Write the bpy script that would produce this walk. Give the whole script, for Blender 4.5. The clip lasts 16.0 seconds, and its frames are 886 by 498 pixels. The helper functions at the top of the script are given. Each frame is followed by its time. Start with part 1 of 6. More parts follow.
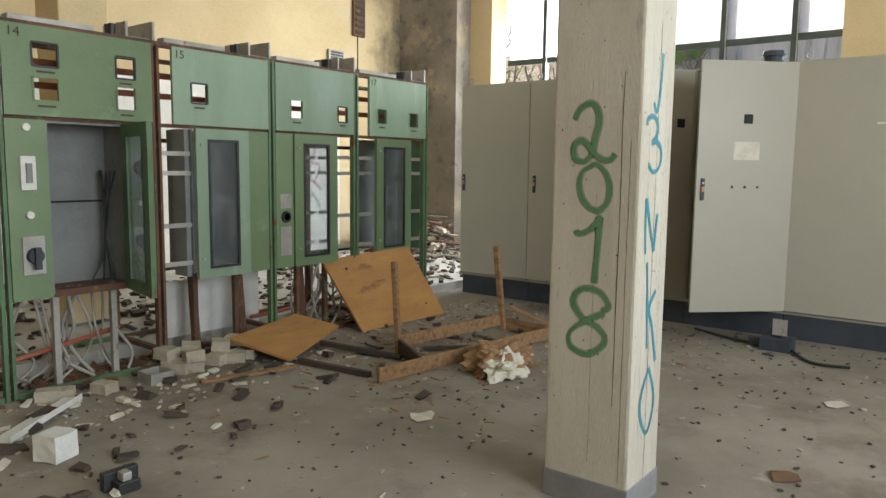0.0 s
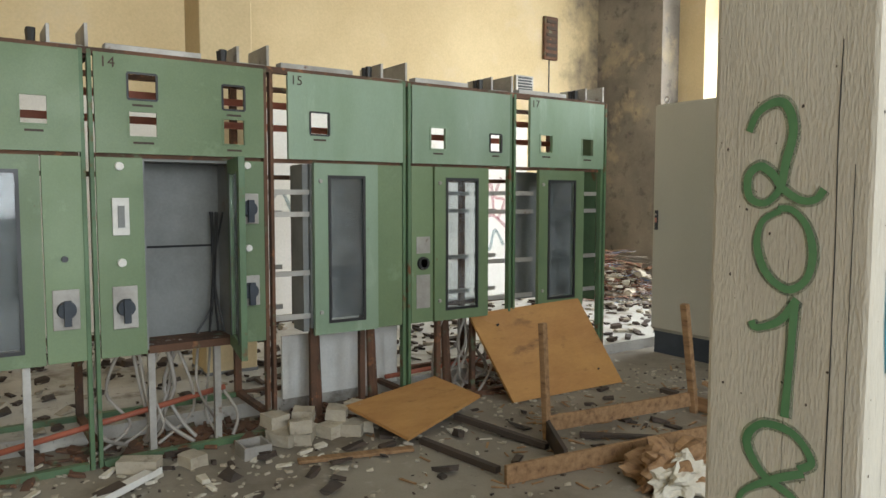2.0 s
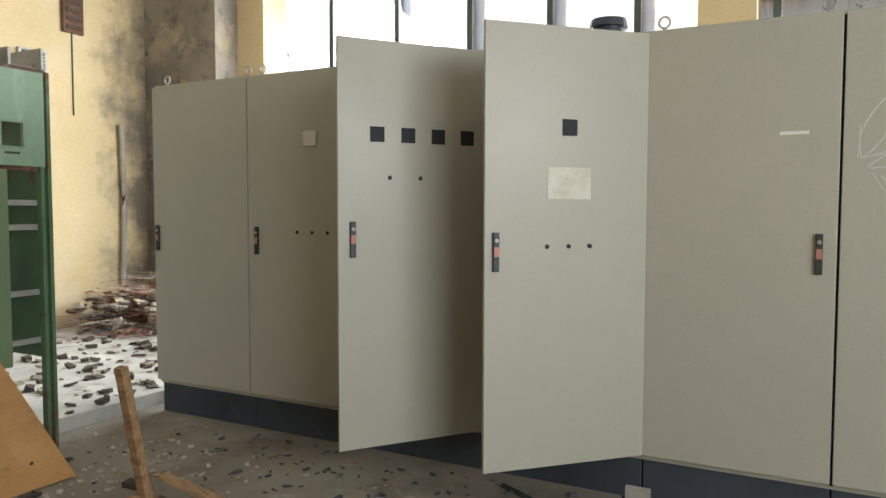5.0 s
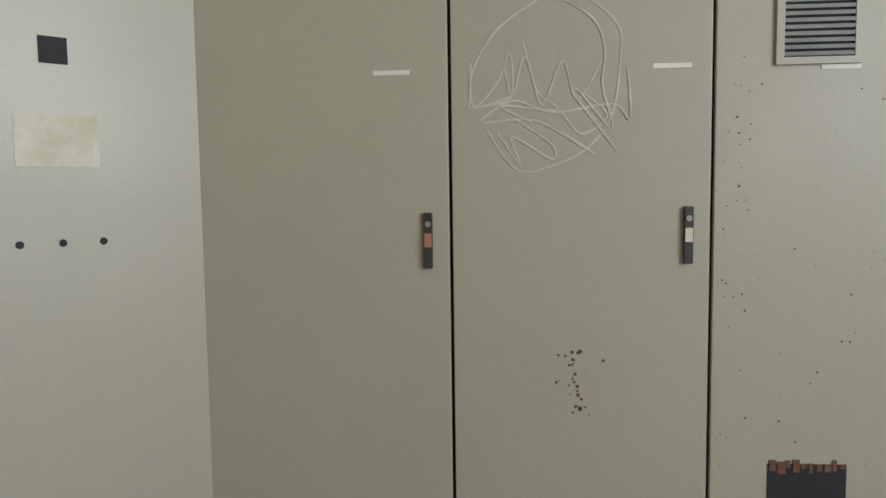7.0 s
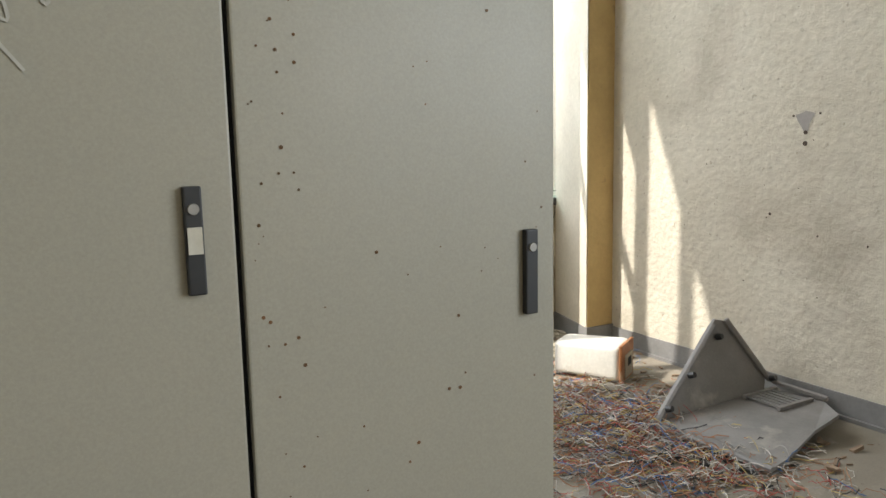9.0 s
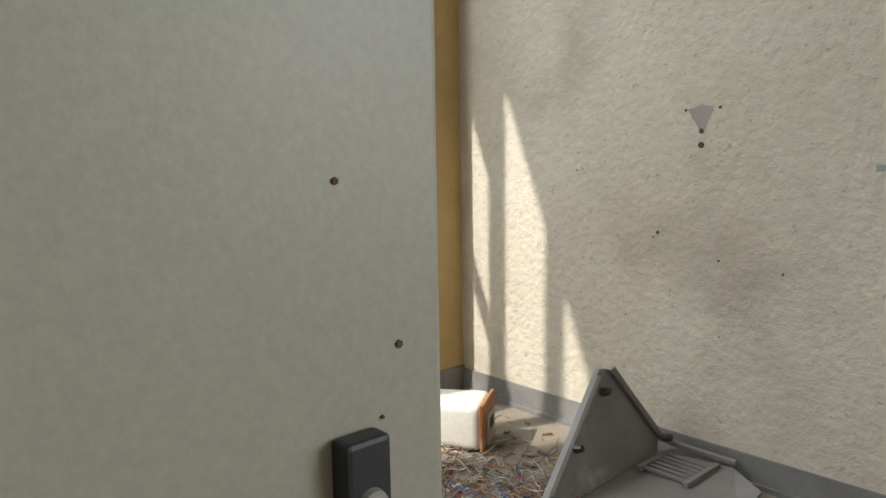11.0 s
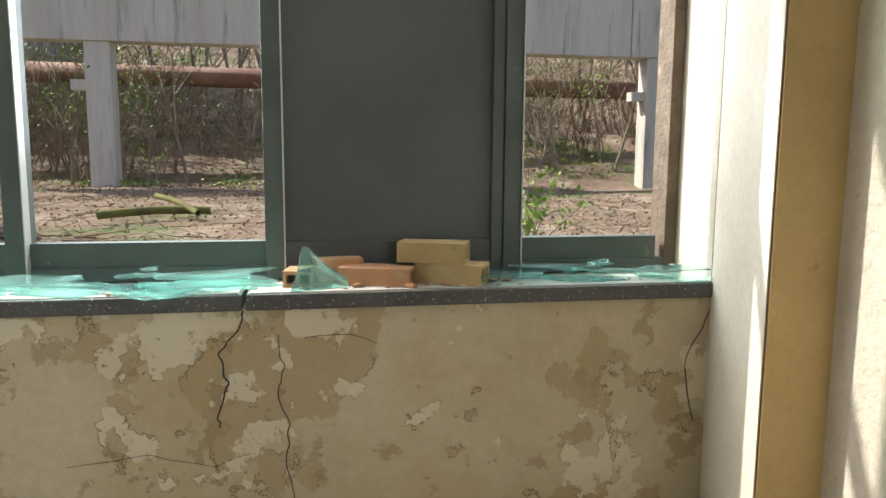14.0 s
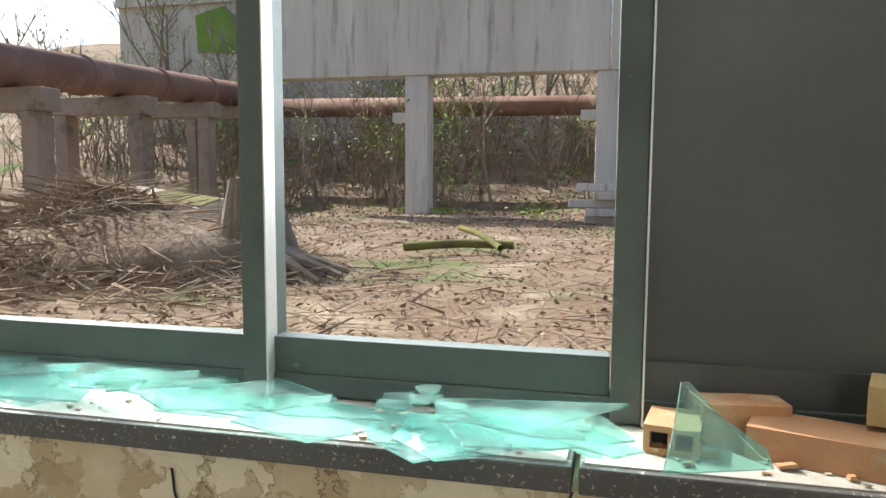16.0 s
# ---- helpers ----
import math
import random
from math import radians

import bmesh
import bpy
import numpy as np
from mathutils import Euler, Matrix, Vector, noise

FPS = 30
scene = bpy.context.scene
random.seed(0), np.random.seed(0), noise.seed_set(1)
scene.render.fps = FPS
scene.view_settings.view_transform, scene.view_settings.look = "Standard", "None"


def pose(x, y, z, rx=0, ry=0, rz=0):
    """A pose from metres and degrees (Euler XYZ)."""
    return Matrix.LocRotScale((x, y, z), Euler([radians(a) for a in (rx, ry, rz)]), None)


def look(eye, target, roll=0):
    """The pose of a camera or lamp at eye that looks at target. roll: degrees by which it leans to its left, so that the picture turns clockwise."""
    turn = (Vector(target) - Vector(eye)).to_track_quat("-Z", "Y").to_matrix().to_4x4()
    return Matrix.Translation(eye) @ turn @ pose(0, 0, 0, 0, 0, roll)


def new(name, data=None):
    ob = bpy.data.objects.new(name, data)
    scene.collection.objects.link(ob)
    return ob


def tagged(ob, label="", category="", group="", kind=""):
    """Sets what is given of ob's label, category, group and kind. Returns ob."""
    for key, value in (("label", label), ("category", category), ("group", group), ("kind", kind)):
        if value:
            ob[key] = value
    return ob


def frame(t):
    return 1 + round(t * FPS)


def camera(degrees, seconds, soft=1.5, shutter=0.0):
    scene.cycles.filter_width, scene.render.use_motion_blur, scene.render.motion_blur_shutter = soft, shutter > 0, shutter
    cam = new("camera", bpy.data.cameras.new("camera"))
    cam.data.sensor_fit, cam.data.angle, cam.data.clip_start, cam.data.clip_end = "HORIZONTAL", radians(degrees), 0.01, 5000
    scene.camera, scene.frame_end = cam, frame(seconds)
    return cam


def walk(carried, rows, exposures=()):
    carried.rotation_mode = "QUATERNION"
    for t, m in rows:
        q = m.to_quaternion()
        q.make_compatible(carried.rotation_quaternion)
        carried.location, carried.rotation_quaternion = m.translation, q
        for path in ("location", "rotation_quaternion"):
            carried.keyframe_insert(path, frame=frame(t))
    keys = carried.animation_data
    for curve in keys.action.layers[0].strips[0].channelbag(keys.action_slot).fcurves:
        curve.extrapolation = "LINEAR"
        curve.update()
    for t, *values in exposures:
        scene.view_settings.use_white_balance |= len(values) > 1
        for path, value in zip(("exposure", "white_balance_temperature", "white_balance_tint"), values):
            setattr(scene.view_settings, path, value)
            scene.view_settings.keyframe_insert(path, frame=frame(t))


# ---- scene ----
cam = camera(63.3, 16.0)
PATH = [
    (0, (4.602, -6.193, 1.346), (3.377, -4.629, 1.12), 0.7),
    (0.5, (4.524, -5.962, 1.348), (3.073, -4.599, 1.155), 0.6),
    (1, (4.403, -5.736, 1.347), (2.825, -4.52, 1.172), 0.4),
    (1.5, (4.27, -5.469, 1.394), (2.626, -4.34, 1.241), 0.6),
    (2, (4.222, -5.155, 1.385), (2.574, -4.031, 1.242), 0.1),
    (2.5, (4.160, -4.848, 1.383), (2.563, -3.648, 1.253), 0.1),
    (3, (4.084, -4.520, 1.440), (2.612, -3.176, 1.297), 0.6),
    (3.5, (4.046, -4.240, 1.376), (2.694, -2.770, 1.274), 0.9),
    (4, (4.020, -3.955, 1.396), (2.760, -2.404, 1.303), 0.3),
    (4.5, (3.925, -3.688, 1.378), (2.822, -2.021, 1.288), 0.4),
    (5, (3.968, -3.396, 1.385), (3.039, -1.628, 1.274), 0.1),
    (7.5, (4.196, -1.908, 1.344), (4.318, 0.08, 1.165), -0.7),
    (8, (4.214, -1.629, 1.359), (4.64, 0.31, 1.115), -0.6),
    (8.5, (4.368, -1.419, 1.355), (5.055, 0.442, 1.098), -1.4),
    (9, (4.551, -1.189, 1.339), (5.495, 0.554, 1.072), -1.2),
    (9.5, (4.71, -0.992, 1.348), (5.866, 0.617, 1.078), -0.9),
    (10, (4.849, -0.74, 1.357), (6.188, 0.722, 1.091), -0.9),
    (12.5, (5.938, 0.051, 1.283), (7.078, 1.672, 1.013), -0.7),
    (13, (6.244, 0.171, 1.371), (7.144, 1.935, 1.093), -0.3),
    (13.5, (6.333, 0.394, 1.41), (6.979, 2.267, 1.138), 0.3),
    (14, (6.399, 0.705, 1.446), (6.741, 2.657, 1.181), 0.4),
    (14.5, (6.465, 1.023, 1.414), (6.467, 3.006, 1.161), 0.7),
    (15, (6.516, 1.286, 1.446), (6.227, 3.249, 1.2), 0.6),
    (15.5, (6.423, 1.557, 1.43), (5.988, 3.496, 1.204), 0.8),
    (16, (6.219, 1.769, 1.507), (5.755, 3.704, 1.308), 0.3),
]
walk(cam, [(t, look(eye, target, roll)) for t, eye, target, roll in PATH], [(0, 0.85), (5, 0.9), (7.4, 0.65), (8.5, 0.6), (9.5, 0.25), (10.2, 0.15), (12.3, 0.15), (13.5, 0.25), (14.5, 0.65), (16, 0.6)])

# ---- world, sun, large lights ----
SUN = Vector((1.0, -0.423, -1.10)).normalized()
world = bpy.data.worlds.new("sky")
scene.world = world
world.use_nodes = True
wn = world.node_tree
sky = wn.nodes.new("ShaderNodeTexSky")
sky.sky_type, sky.sun_disc = "NISHITA", False
sky.sun_elevation, sky.sun_rotation = radians(45.4), math.atan2(-SUN.x, -SUN.y)
sky.dust_density = 3.0
wn.links.new(sky.outputs[0], wn.nodes["Background"].inputs[0])
wn.nodes["Background"].inputs[1].default_value = 0.15
sun = new("sun", bpy.data.lights.new("sun", "SUN"))
sun.data.energy, sun.data.angle, sun.data.color = 5.0, radians(0.6), (1.0, 0.95, 0.86)
sun.matrix_world = SUN.to_track_quat("-Z", "Y").to_matrix().to_4x4()


def window_lamp(name, where, target, w, h, power, color=(0.88, 0.95, 1.0)):
    lamp = new(name, bpy.data.lights.new(name, "AREA"))
    lamp.data.shape, lamp.data.size, lamp.data.size_y = "RECTANGLE", w, h
    lamp.data.energy, lamp.data.color = power, color
    lamp.matrix_world = look(where, target)
    return lamp


window_lamp("skylight_side", (7.95, -4.6, 2.4), (0, -4.6, 1.6), 4.6, 2.6, 190)
window_lamp("skylight_north", (0.8, 3.45, 2.5), (-0.6, 0, 0.8), 4.2, 2.6, 280)
window_lamp("skylight_north_far", (5.6, 3.45, 2.6), (5.6, 0, 1.0), 4.0, 2.4, 165)


# ---- materials ----
def nd(nt, kind, **kw):
    n = nt.nodes.new(kind)
    for k, v in kw.items():
        n.inputs[k].default_value = v
    return n


def rgba(c):
    return (*c, 1.0)


def noise_mask(nt, co, scale, lo, hi, detail=6.0, rough=0.6):
    n = nd(nt, "ShaderNodeTexNoise", Scale=scale, Detail=detail, Roughness=rough)
    nt.links.new(co, n.inputs["Vector"])
    m = nd(nt, "ShaderNodeMapRange")
    m.inputs["From Min"].default_value, m.inputs["From Max"].default_value = lo, hi
    nt.links.new(n.outputs["Fac"], m.inputs["Value"])
    return m.outputs["Result"], n.outputs["Fac"]


def surface(name, base, other=None, rough=0.7, metal=0.0, layers=(), bump=0.15, grain=60.0, spread=3.0, vary=0.0, stretch=(1, 1, 1), depth=0.004):
    """layers: (colour, noise scale, low, high, roughness) laid over the base where the noise passes."""
    m = bpy.data.materials.new(name)
    m.use_nodes = True
    nt = m.node_tree
    b = nt.nodes["Principled BSDF"]
    geo = nd(nt, "ShaderNodeNewGeometry")
    mp = nd(nt, "ShaderNodeMapping")
    mp.inputs["Scale"].default_value = stretch
    nt.links.new(geo.outputs["Position"], mp.inputs["Vector"])
    co = mp.outputs["Vector"]
    other = other or tuple(c * 0.78 for c in base)
    fac, _ = noise_mask(nt, co, spread, 0.35, 0.65)
    mix = nd(nt, "ShaderNodeMix")
    mix.data_type = "RGBA"
    mix.inputs["A"].default_value, mix.inputs["B"].default_value = rgba(base), rgba(other)
    nt.links.new(fac, mix.inputs["Factor"])
    col = mix.outputs["Result"]
    gfac, graw = noise_mask(nt, co, grain, 0.3, 0.75)
    g = nd(nt, "ShaderNodeMix")
    g.data_type, g.blend_type = "RGBA", "MULTIPLY"
    g.inputs["Factor"].default_value = 0.25
    nt.links.new(col, g.inputs["A"])
    ramp = nd(nt, "ShaderNodeMapRange")
    ramp.inputs["To Min"].default_value = 0.55
    ramp.inputs["To Max"].default_value = 1.1
    nt.links.new(gfac, ramp.inputs["Value"])
    nt.links.new(ramp.outputs["Result"], g.inputs["B"])
    col = g.outputs["Result"]
    rnode = nd(nt, "ShaderNodeMapRange")
    rnode.inputs["To Min"].default_value, rnode.inputs["To Max"].default_value = rough - 0.08, min(1, rough + 0.1)
    nt.links.new(fac, rnode.inputs["Value"])
    rsock = rnode.outputs["Result"]
    for c, sc, lo, hi, rr in layers:
        lf, _ = noise_mask(nt, co, sc, lo, hi, 8.0, 0.65)
        k = nd(nt, "ShaderNodeMix")
        k.data_type = "RGBA"
        k.inputs["B"].default_value = rgba(c)
        nt.links.new(lf, k.inputs["Factor"])
        nt.links.new(col, k.inputs["A"])
        col = k.outputs["Result"]
        kr = nd(nt, "ShaderNodeMix")
        kr.inputs["B"].default_value = rr
        nt.links.new(lf, kr.inputs["Factor"])
        nt.links.new(rsock, kr.inputs["A"])
        rsock = kr.outputs["Result"]
    if vary:
        oi = nd(nt, "ShaderNodeObjectInfo")
        hs = nd(nt, "ShaderNodeHueSaturation")
        vr = nd(nt, "ShaderNodeMapRange")
        vr.inputs["To Min"].default_value, vr.inputs["To Max"].default_value = 1 - vary, 1 + vary
        nt.links.new(oi.outputs["Random"], vr.inputs["Value"])
        nt.links.new(vr.outputs["Result"], hs.inputs["Value"])
        nt.links.new(col, hs.inputs["Color"])
        col = hs.outputs["Color"]
    nt.links.new(col, b.inputs["Base Color"])
    nt.links.new(rsock, b.inputs["Roughness"])
    b.inputs["Metallic"].default_value = metal
    if bump:
        bp = nd(nt, "ShaderNodeBump", Strength=bump, Distance=depth)
        nt.links.new(graw, bp.inputs["Height"])
        nt.links.new(bp.outputs["Normal"], b.inputs["Normal"])
    return m


def glass_mat(name, color, rough=0.02, dust=0.2):
    m = bpy.data.materials.new(name)
    m.use_nodes = True
    nt = m.node_tree
    b = nt.nodes["Principled BSDF"]
    b.inputs["Base Color"].default_value = rgba(color)
    b.inputs["Roughness"].default_value = rough
    b.inputs["Transmission Weight"].default_value = 1.0
    b.inputs["IOR"].default_value = 1.45
    if dust:
        geo = nd(nt, "ShaderNodeNewGeometry")
        fac, _ = noise_mask(nt, geo.outputs["Position"], 7.0, 0.3, 0.9)
        mul = nd(nt, "ShaderNodeMath")
        mul.operation = "MULTIPLY"
        mul.inputs[1].default_value = dust
        nt.links.new(fac, mul.inputs[0])
        d = nd(nt, "ShaderNodeBsdfDiffuse")
        d.inputs["Color"].default_value = rgba(tuple(0.35 + 0.4 * c for c in color))
        mx = nd(nt, "ShaderNodeMixShader")
        nt.links.new(mul.outputs[0], mx.inputs[0])
        nt.links.new(b.outputs[0], mx.inputs[1])
        nt.links.new(d.outputs[0], mx.inputs[2])
        nt.links.new(mx.outputs[0], nt.nodes["Material Output"].inputs["Surface"])
    return m


RUST = (0.16, 0.065, 0.03)
M_FLOOR = surface("concrete_floor", (0.30, 0.265, 0.21), (0.21, 0.18, 0.14), 0.85, layers=(((0.13, 0.10, 0.07), 1.3, 0.52, 0.72, 0.9), ((0.40, 0.37, 0.32), 5, 0.6, 0.75, 0.9), ((0.07, 0.055, 0.04), 26, 0.64, 0.72, 0.9)), bump=0.4, grain=90, spread=1.1)
M_SLAB = surface("dusty_slab", (0.52, 0.50, 0.45), (0.36, 0.34, 0.30), 0.9, layers=(((0.15, 0.12, 0.09), 3.5, 0.56, 0.7, 0.9), ((0.08, 0.065, 0.05), 22, 0.62, 0.7, 0.9)), bump=0.4, grain=70, spread=1.6)
M_YELLOW = surface("yellow_plaster", (0.66, 0.52, 0.30), (0.56, 0.43, 0.24), 0.9, layers=(((0.60, 0.50, 0.36), 0.9, 0.55, 0.75, 0.9),), bump=0.25, grain=45, spread=0.6)
M_PALEWALL = surface("whitewashed_plaster", (0.78, 0.75, 0.69), (0.68, 0.64, 0.56), 0.9, layers=(((0.50, 0.45, 0.36), 2.2, 0.60, 0.74, 0.9),), bump=0.3, grain=45, spread=0.9)
M_DARKPLASTER = surface("soot_stained_plaster", (0.30, 0.26, 0.21), (0.17, 0.148, 0.125), 0.95, layers=(((0.42, 0.34, 0.22), 1.6, 0.54, 0.7, 0.9), ((0.07, 0.06, 0.055), 6, 0.55, 0.75, 0.9)), bump=0.3, grain=40, spread=1.2)


def darkened(name):
    """Yellow plaster that turns dark towards the north corner, with a ragged edge to the dark part."""
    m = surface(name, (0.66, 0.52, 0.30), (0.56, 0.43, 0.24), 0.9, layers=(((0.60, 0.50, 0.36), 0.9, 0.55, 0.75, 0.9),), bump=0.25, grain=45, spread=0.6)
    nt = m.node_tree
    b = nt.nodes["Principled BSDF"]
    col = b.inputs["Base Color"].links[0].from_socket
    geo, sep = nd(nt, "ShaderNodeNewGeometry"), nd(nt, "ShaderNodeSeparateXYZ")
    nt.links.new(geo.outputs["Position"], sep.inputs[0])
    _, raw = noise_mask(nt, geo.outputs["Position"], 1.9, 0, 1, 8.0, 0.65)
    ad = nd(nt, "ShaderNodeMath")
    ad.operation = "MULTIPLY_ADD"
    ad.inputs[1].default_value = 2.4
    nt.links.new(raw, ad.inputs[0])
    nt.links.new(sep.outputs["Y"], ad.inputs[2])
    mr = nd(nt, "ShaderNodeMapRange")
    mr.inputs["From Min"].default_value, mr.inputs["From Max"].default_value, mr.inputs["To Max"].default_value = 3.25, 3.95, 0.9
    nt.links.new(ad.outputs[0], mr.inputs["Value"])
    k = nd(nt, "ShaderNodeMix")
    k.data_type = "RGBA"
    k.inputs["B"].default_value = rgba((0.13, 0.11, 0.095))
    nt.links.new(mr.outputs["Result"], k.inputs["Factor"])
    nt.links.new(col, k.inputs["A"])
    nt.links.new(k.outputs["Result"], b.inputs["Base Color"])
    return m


M_CORNERDARK = darkened("fire_stained_yellow_plaster")
M_CREAM = surface("cream_plaster", (0.60, 0.55, 0.455), (0.53, 0.48, 0.39), 0.92, layers=(((0.40, 0.355, 0.285), 1.5, 0.52, 0.72, 0.95), ((0.34, 0.30, 0.24), 26, 0.60, 0.70, 0.95), ((0.20, 0.175, 0.14), 13, 0.70, 0.74, 0.95)), bump=1.0, grain=24, spread=1.0, depth=0.012)


def peeling(name):
    """Thin coats of paint and plaster flaked off in patches, each coat with a shaded broken rim."""
    m = surface(name, (0.52, 0.45, 0.32), (0.45, 0.38, 0.25), 0.93, layers=(((0.42, 0.33, 0.19), 1.6, 0.46, 0.62, 0.95),), bump=0.0, grain=30, spread=1.3)
    nt = m.node_tree
    b = nt.nodes["Principled BSDF"]
    col = b.inputs["Base Color"].links[0].from_socket
    geo = nd(nt, "ShaderNodeNewGeometry")
    mp = nd(nt, "ShaderNodeMapping")
    hgt = None
    for scale, off, cut_, tint, rim in ((1.7, 3.0, 0.53, (0.35, 0.25, 0.13), 0.004), (3.1, 11.0, 0.56, (0.66, 0.60, 0.46), 0.0045), (5.2, 27.0, 0.60, (0.30, 0.225, 0.125), 0.006)):
        mp = nd(nt, "ShaderNodeMapping")
        mp.inputs["Location"].default_value = (off, 0, off)
        nt.links.new(geo.outputs["Position"], mp.inputs["Vector"])
        patch, raw = noise_mask(nt, mp.outputs["Vector"], scale, cut_, cut_ + 0.012, 9.0, 0.62)
        soft = nd(nt, "ShaderNodeMath")
        soft.operation = "MULTIPLY"
        soft.inputs[1].default_value = 0.62
        nt.links.new(patch, soft.inputs[0])
        k = nd(nt, "ShaderNodeMix")
        k.data_type = "RGBA"
        k.inputs["B"].default_value = rgba(tint)
        nt.links.new(soft.outputs[0], k.inputs["Factor"])
        nt.links.new(col, k.inputs["A"])
        col = k.outputs["Result"]
        d = nd(nt, "ShaderNodeMath")
        d.operation = "COMPARE"
        d.inputs[1].default_value, d.inputs[2].default_value = cut_, rim
        nt.links.new(raw, d.inputs[0])
        gap, _ = noise_mask(nt, mp.outputs["Vector"], 4.3, 0.48, 0.60)
        dg = nd(nt, "ShaderNodeMath")
        dg.operation = "MULTIPLY"
        nt.links.new(d.outputs[0], dg.inputs[0])
        nt.links.new(gap, dg.inputs[1])
        k = nd(nt, "ShaderNodeMix")
        k.data_type = "RGBA"
        k.inputs["B"].default_value = rgba((0.20, 0.15, 0.09))
        nt.links.new(dg.outputs[0], k.inputs["Factor"])
        nt.links.new(col, k.inputs["A"])
        col = k.outputs["Result"]
        if hgt is None:
            hgt = patch
        else:
            ad = nd(nt, "ShaderNodeMath")
            nt.links.new(hgt, ad.inputs[0])
            nt.links.new(patch, ad.inputs[1])
            hgt = ad.outputs[0]
    gr = nd(nt, "ShaderNodeTexNoise", Scale=60.0, Detail=6.0)
    nt.links.new(geo.outputs["Position"], gr.inputs["Vector"])
    ad = nd(nt, "ShaderNodeMath")
    ad.operation = "MULTIPLY_ADD"
    ad.inputs[1].default_value = -0.5
    nt.links.new(hgt, ad.inputs[0])
    nt.links.new(gr.outputs["Fac"], ad.inputs[2])
    bp = nd(nt, "ShaderNodeBump", Strength=0.7, Distance=0.005)
    nt.links.new(ad.outputs[0], bp.inputs["Height"])
    nt.links.new(bp.outputs["Normal"], b.inputs["Normal"])
    nt.links.new(col, b.inputs["Base Color"])
    return m


M_PEEL = peeling("peeling_plaster")
M_OCHRE = surface("ochre_plaster", (0.58, 0.42, 0.19), (0.48, 0.34, 0.15), 0.92, layers=(((0.30, 0.22, 0.12), 7, 0.62, 0.72, 0.95),), bump=0.6, grain=40, spread=2.5)
M_JAMB = surface("crumbling_render", (0.15, 0.11, 0.075), (0.10, 0.075, 0.05), 0.95, layers=(((0.26, 0.20, 0.14), 14, 0.58, 0.7, 0.95),), bump=1.0, grain=45, spread=9, depth=0.01)
M_PALE = surface("pale_reveal_plaster", (0.66, 0.60, 0.49), (0.56, 0.50, 0.40), 0.9, bump=0.4, grain=40, spread=2.0)
M_BASE = surface("grey_painted_skirting", (0.24, 0.235, 0.23), (0.17, 0.165, 0.16), 0.8, layers=(((0.36, 0.31, 0.22), 8, 0.66, 0.74, 0.9),), bump=0.3, grain=50)
M_FILLER = surface("grey_filler", (0.38, 0.35, 0.33), (0.31, 0.285, 0.265), 0.9, bump=0.3)
M_CEIL = surface("white_ceiling", (0.68, 0.65, 0.60), (0.58, 0.55, 0.5), 0.95, bump=0.2)
M_PILLAR = surface("painted_concrete", (0.52, 0.475, 0.385), (0.44, 0.395, 0.315), 0.85, layers=(((0.22, 0.19, 0.15), 7, 0.62, 0.78, 0.9), ((0.60, 0.57, 0.50), 3, 0.6, 0.8, 0.85)), bump=0.8, grain=70, spread=2.2, stretch=(2.5, 2.5, 0.45), depth=0.006)
M_GREEN = surface("green_enamel", (0.165, 0.232, 0.12), (0.13, 0.19, 0.095), 0.5, layers=(((0.26, 0.36, 0.22), 4, 0.60, 0.85, 0.65), (RUST, 14, 0.70, 0.76, 0.9)), bump=0.08, grain=120, spread=1.5, vary=0.12)
M_GREENPALE = surface("weathered_green_enamel", (0.26, 0.355, 0.255), (0.21, 0.30, 0.19), 0.5, layers=(((0.38, 0.46, 0.35), 3, 0.58, 0.85, 0.65), (RUST, 17, 0.70, 0.76, 0.9)), bump=0.08, grain=120, spread=1.2, vary=0.12, stretch=(1, 2, 0.5))
M_GREENDARK = surface("dark_green_frame", (0.10, 0.18, 0.085), (0.075, 0.13, 0.065), 0.55, layers=((RUST, 6, 0.58, 0.68, 0.9),), bump=0.15, grain=90)
M_RUSTY = surface("rusted_steel", (0.16, 0.075, 0.04), (0.08, 0.05, 0.035), 0.9, layers=(((0.12, 0.16, 0.09), 7, 0.58, 0.68, 0.7), ((0.30, 0.13, 0.06), 16, 0.58, 0.7, 0.95)), bump=0.5, grain=80)
M_ZINC = surface("galvanised_steel", (0.48, 0.46, 0.42), (0.32, 0.30, 0.27), 0.55, 0.5, layers=((RUST, 9, 0.62, 0.75, 0.9),), bump=0.1)
M_INNER = surface("grey_cabinet_lining", (0.24, 0.245, 0.235), (0.18, 0.185, 0.175), 0.55, layers=((RUST, 3, 0.66, 0.8, 0.9),), bump=0.08)
M_GREY = surface("grey_cabinet_enamel", (0.41, 0.38, 0.305), (0.375, 0.35, 0.28), 0.42, layers=(((0.18, 0.14, 0.09), 24, 0.745, 0.77, 0.85),), bump=0.05, grain=200, spread=0.8)
M_PLINTH = surface("blue_black_plinth", (0.045, 0.055, 0.07), (0.03, 0.037, 0.047), 0.55, bump=0.1)
M_BLACK = surface("black_plastic", (0.018, 0.018, 0.02), (0.03, 0.03, 0.03), 0.45, bump=0.05)
M_SLOT = surface("dark_rubber_seal", (0.02, 0.02, 0.022), None, 0.8, bump=0.0)
M_WHITE = surface("white_enamel", (0.75, 0.74, 0.70), (0.62, 0.6, 0.55), 0.4, layers=(((0.42, 0.36, 0.28), 5, 0.62, 0.8, 0.8),), bump=0.05)
M_PAPER = surface("yellowed_paper", (0.66, 0.62, 0.52), (0.52, 0.47, 0.37), 0.85, bump=0.1, spread=9)
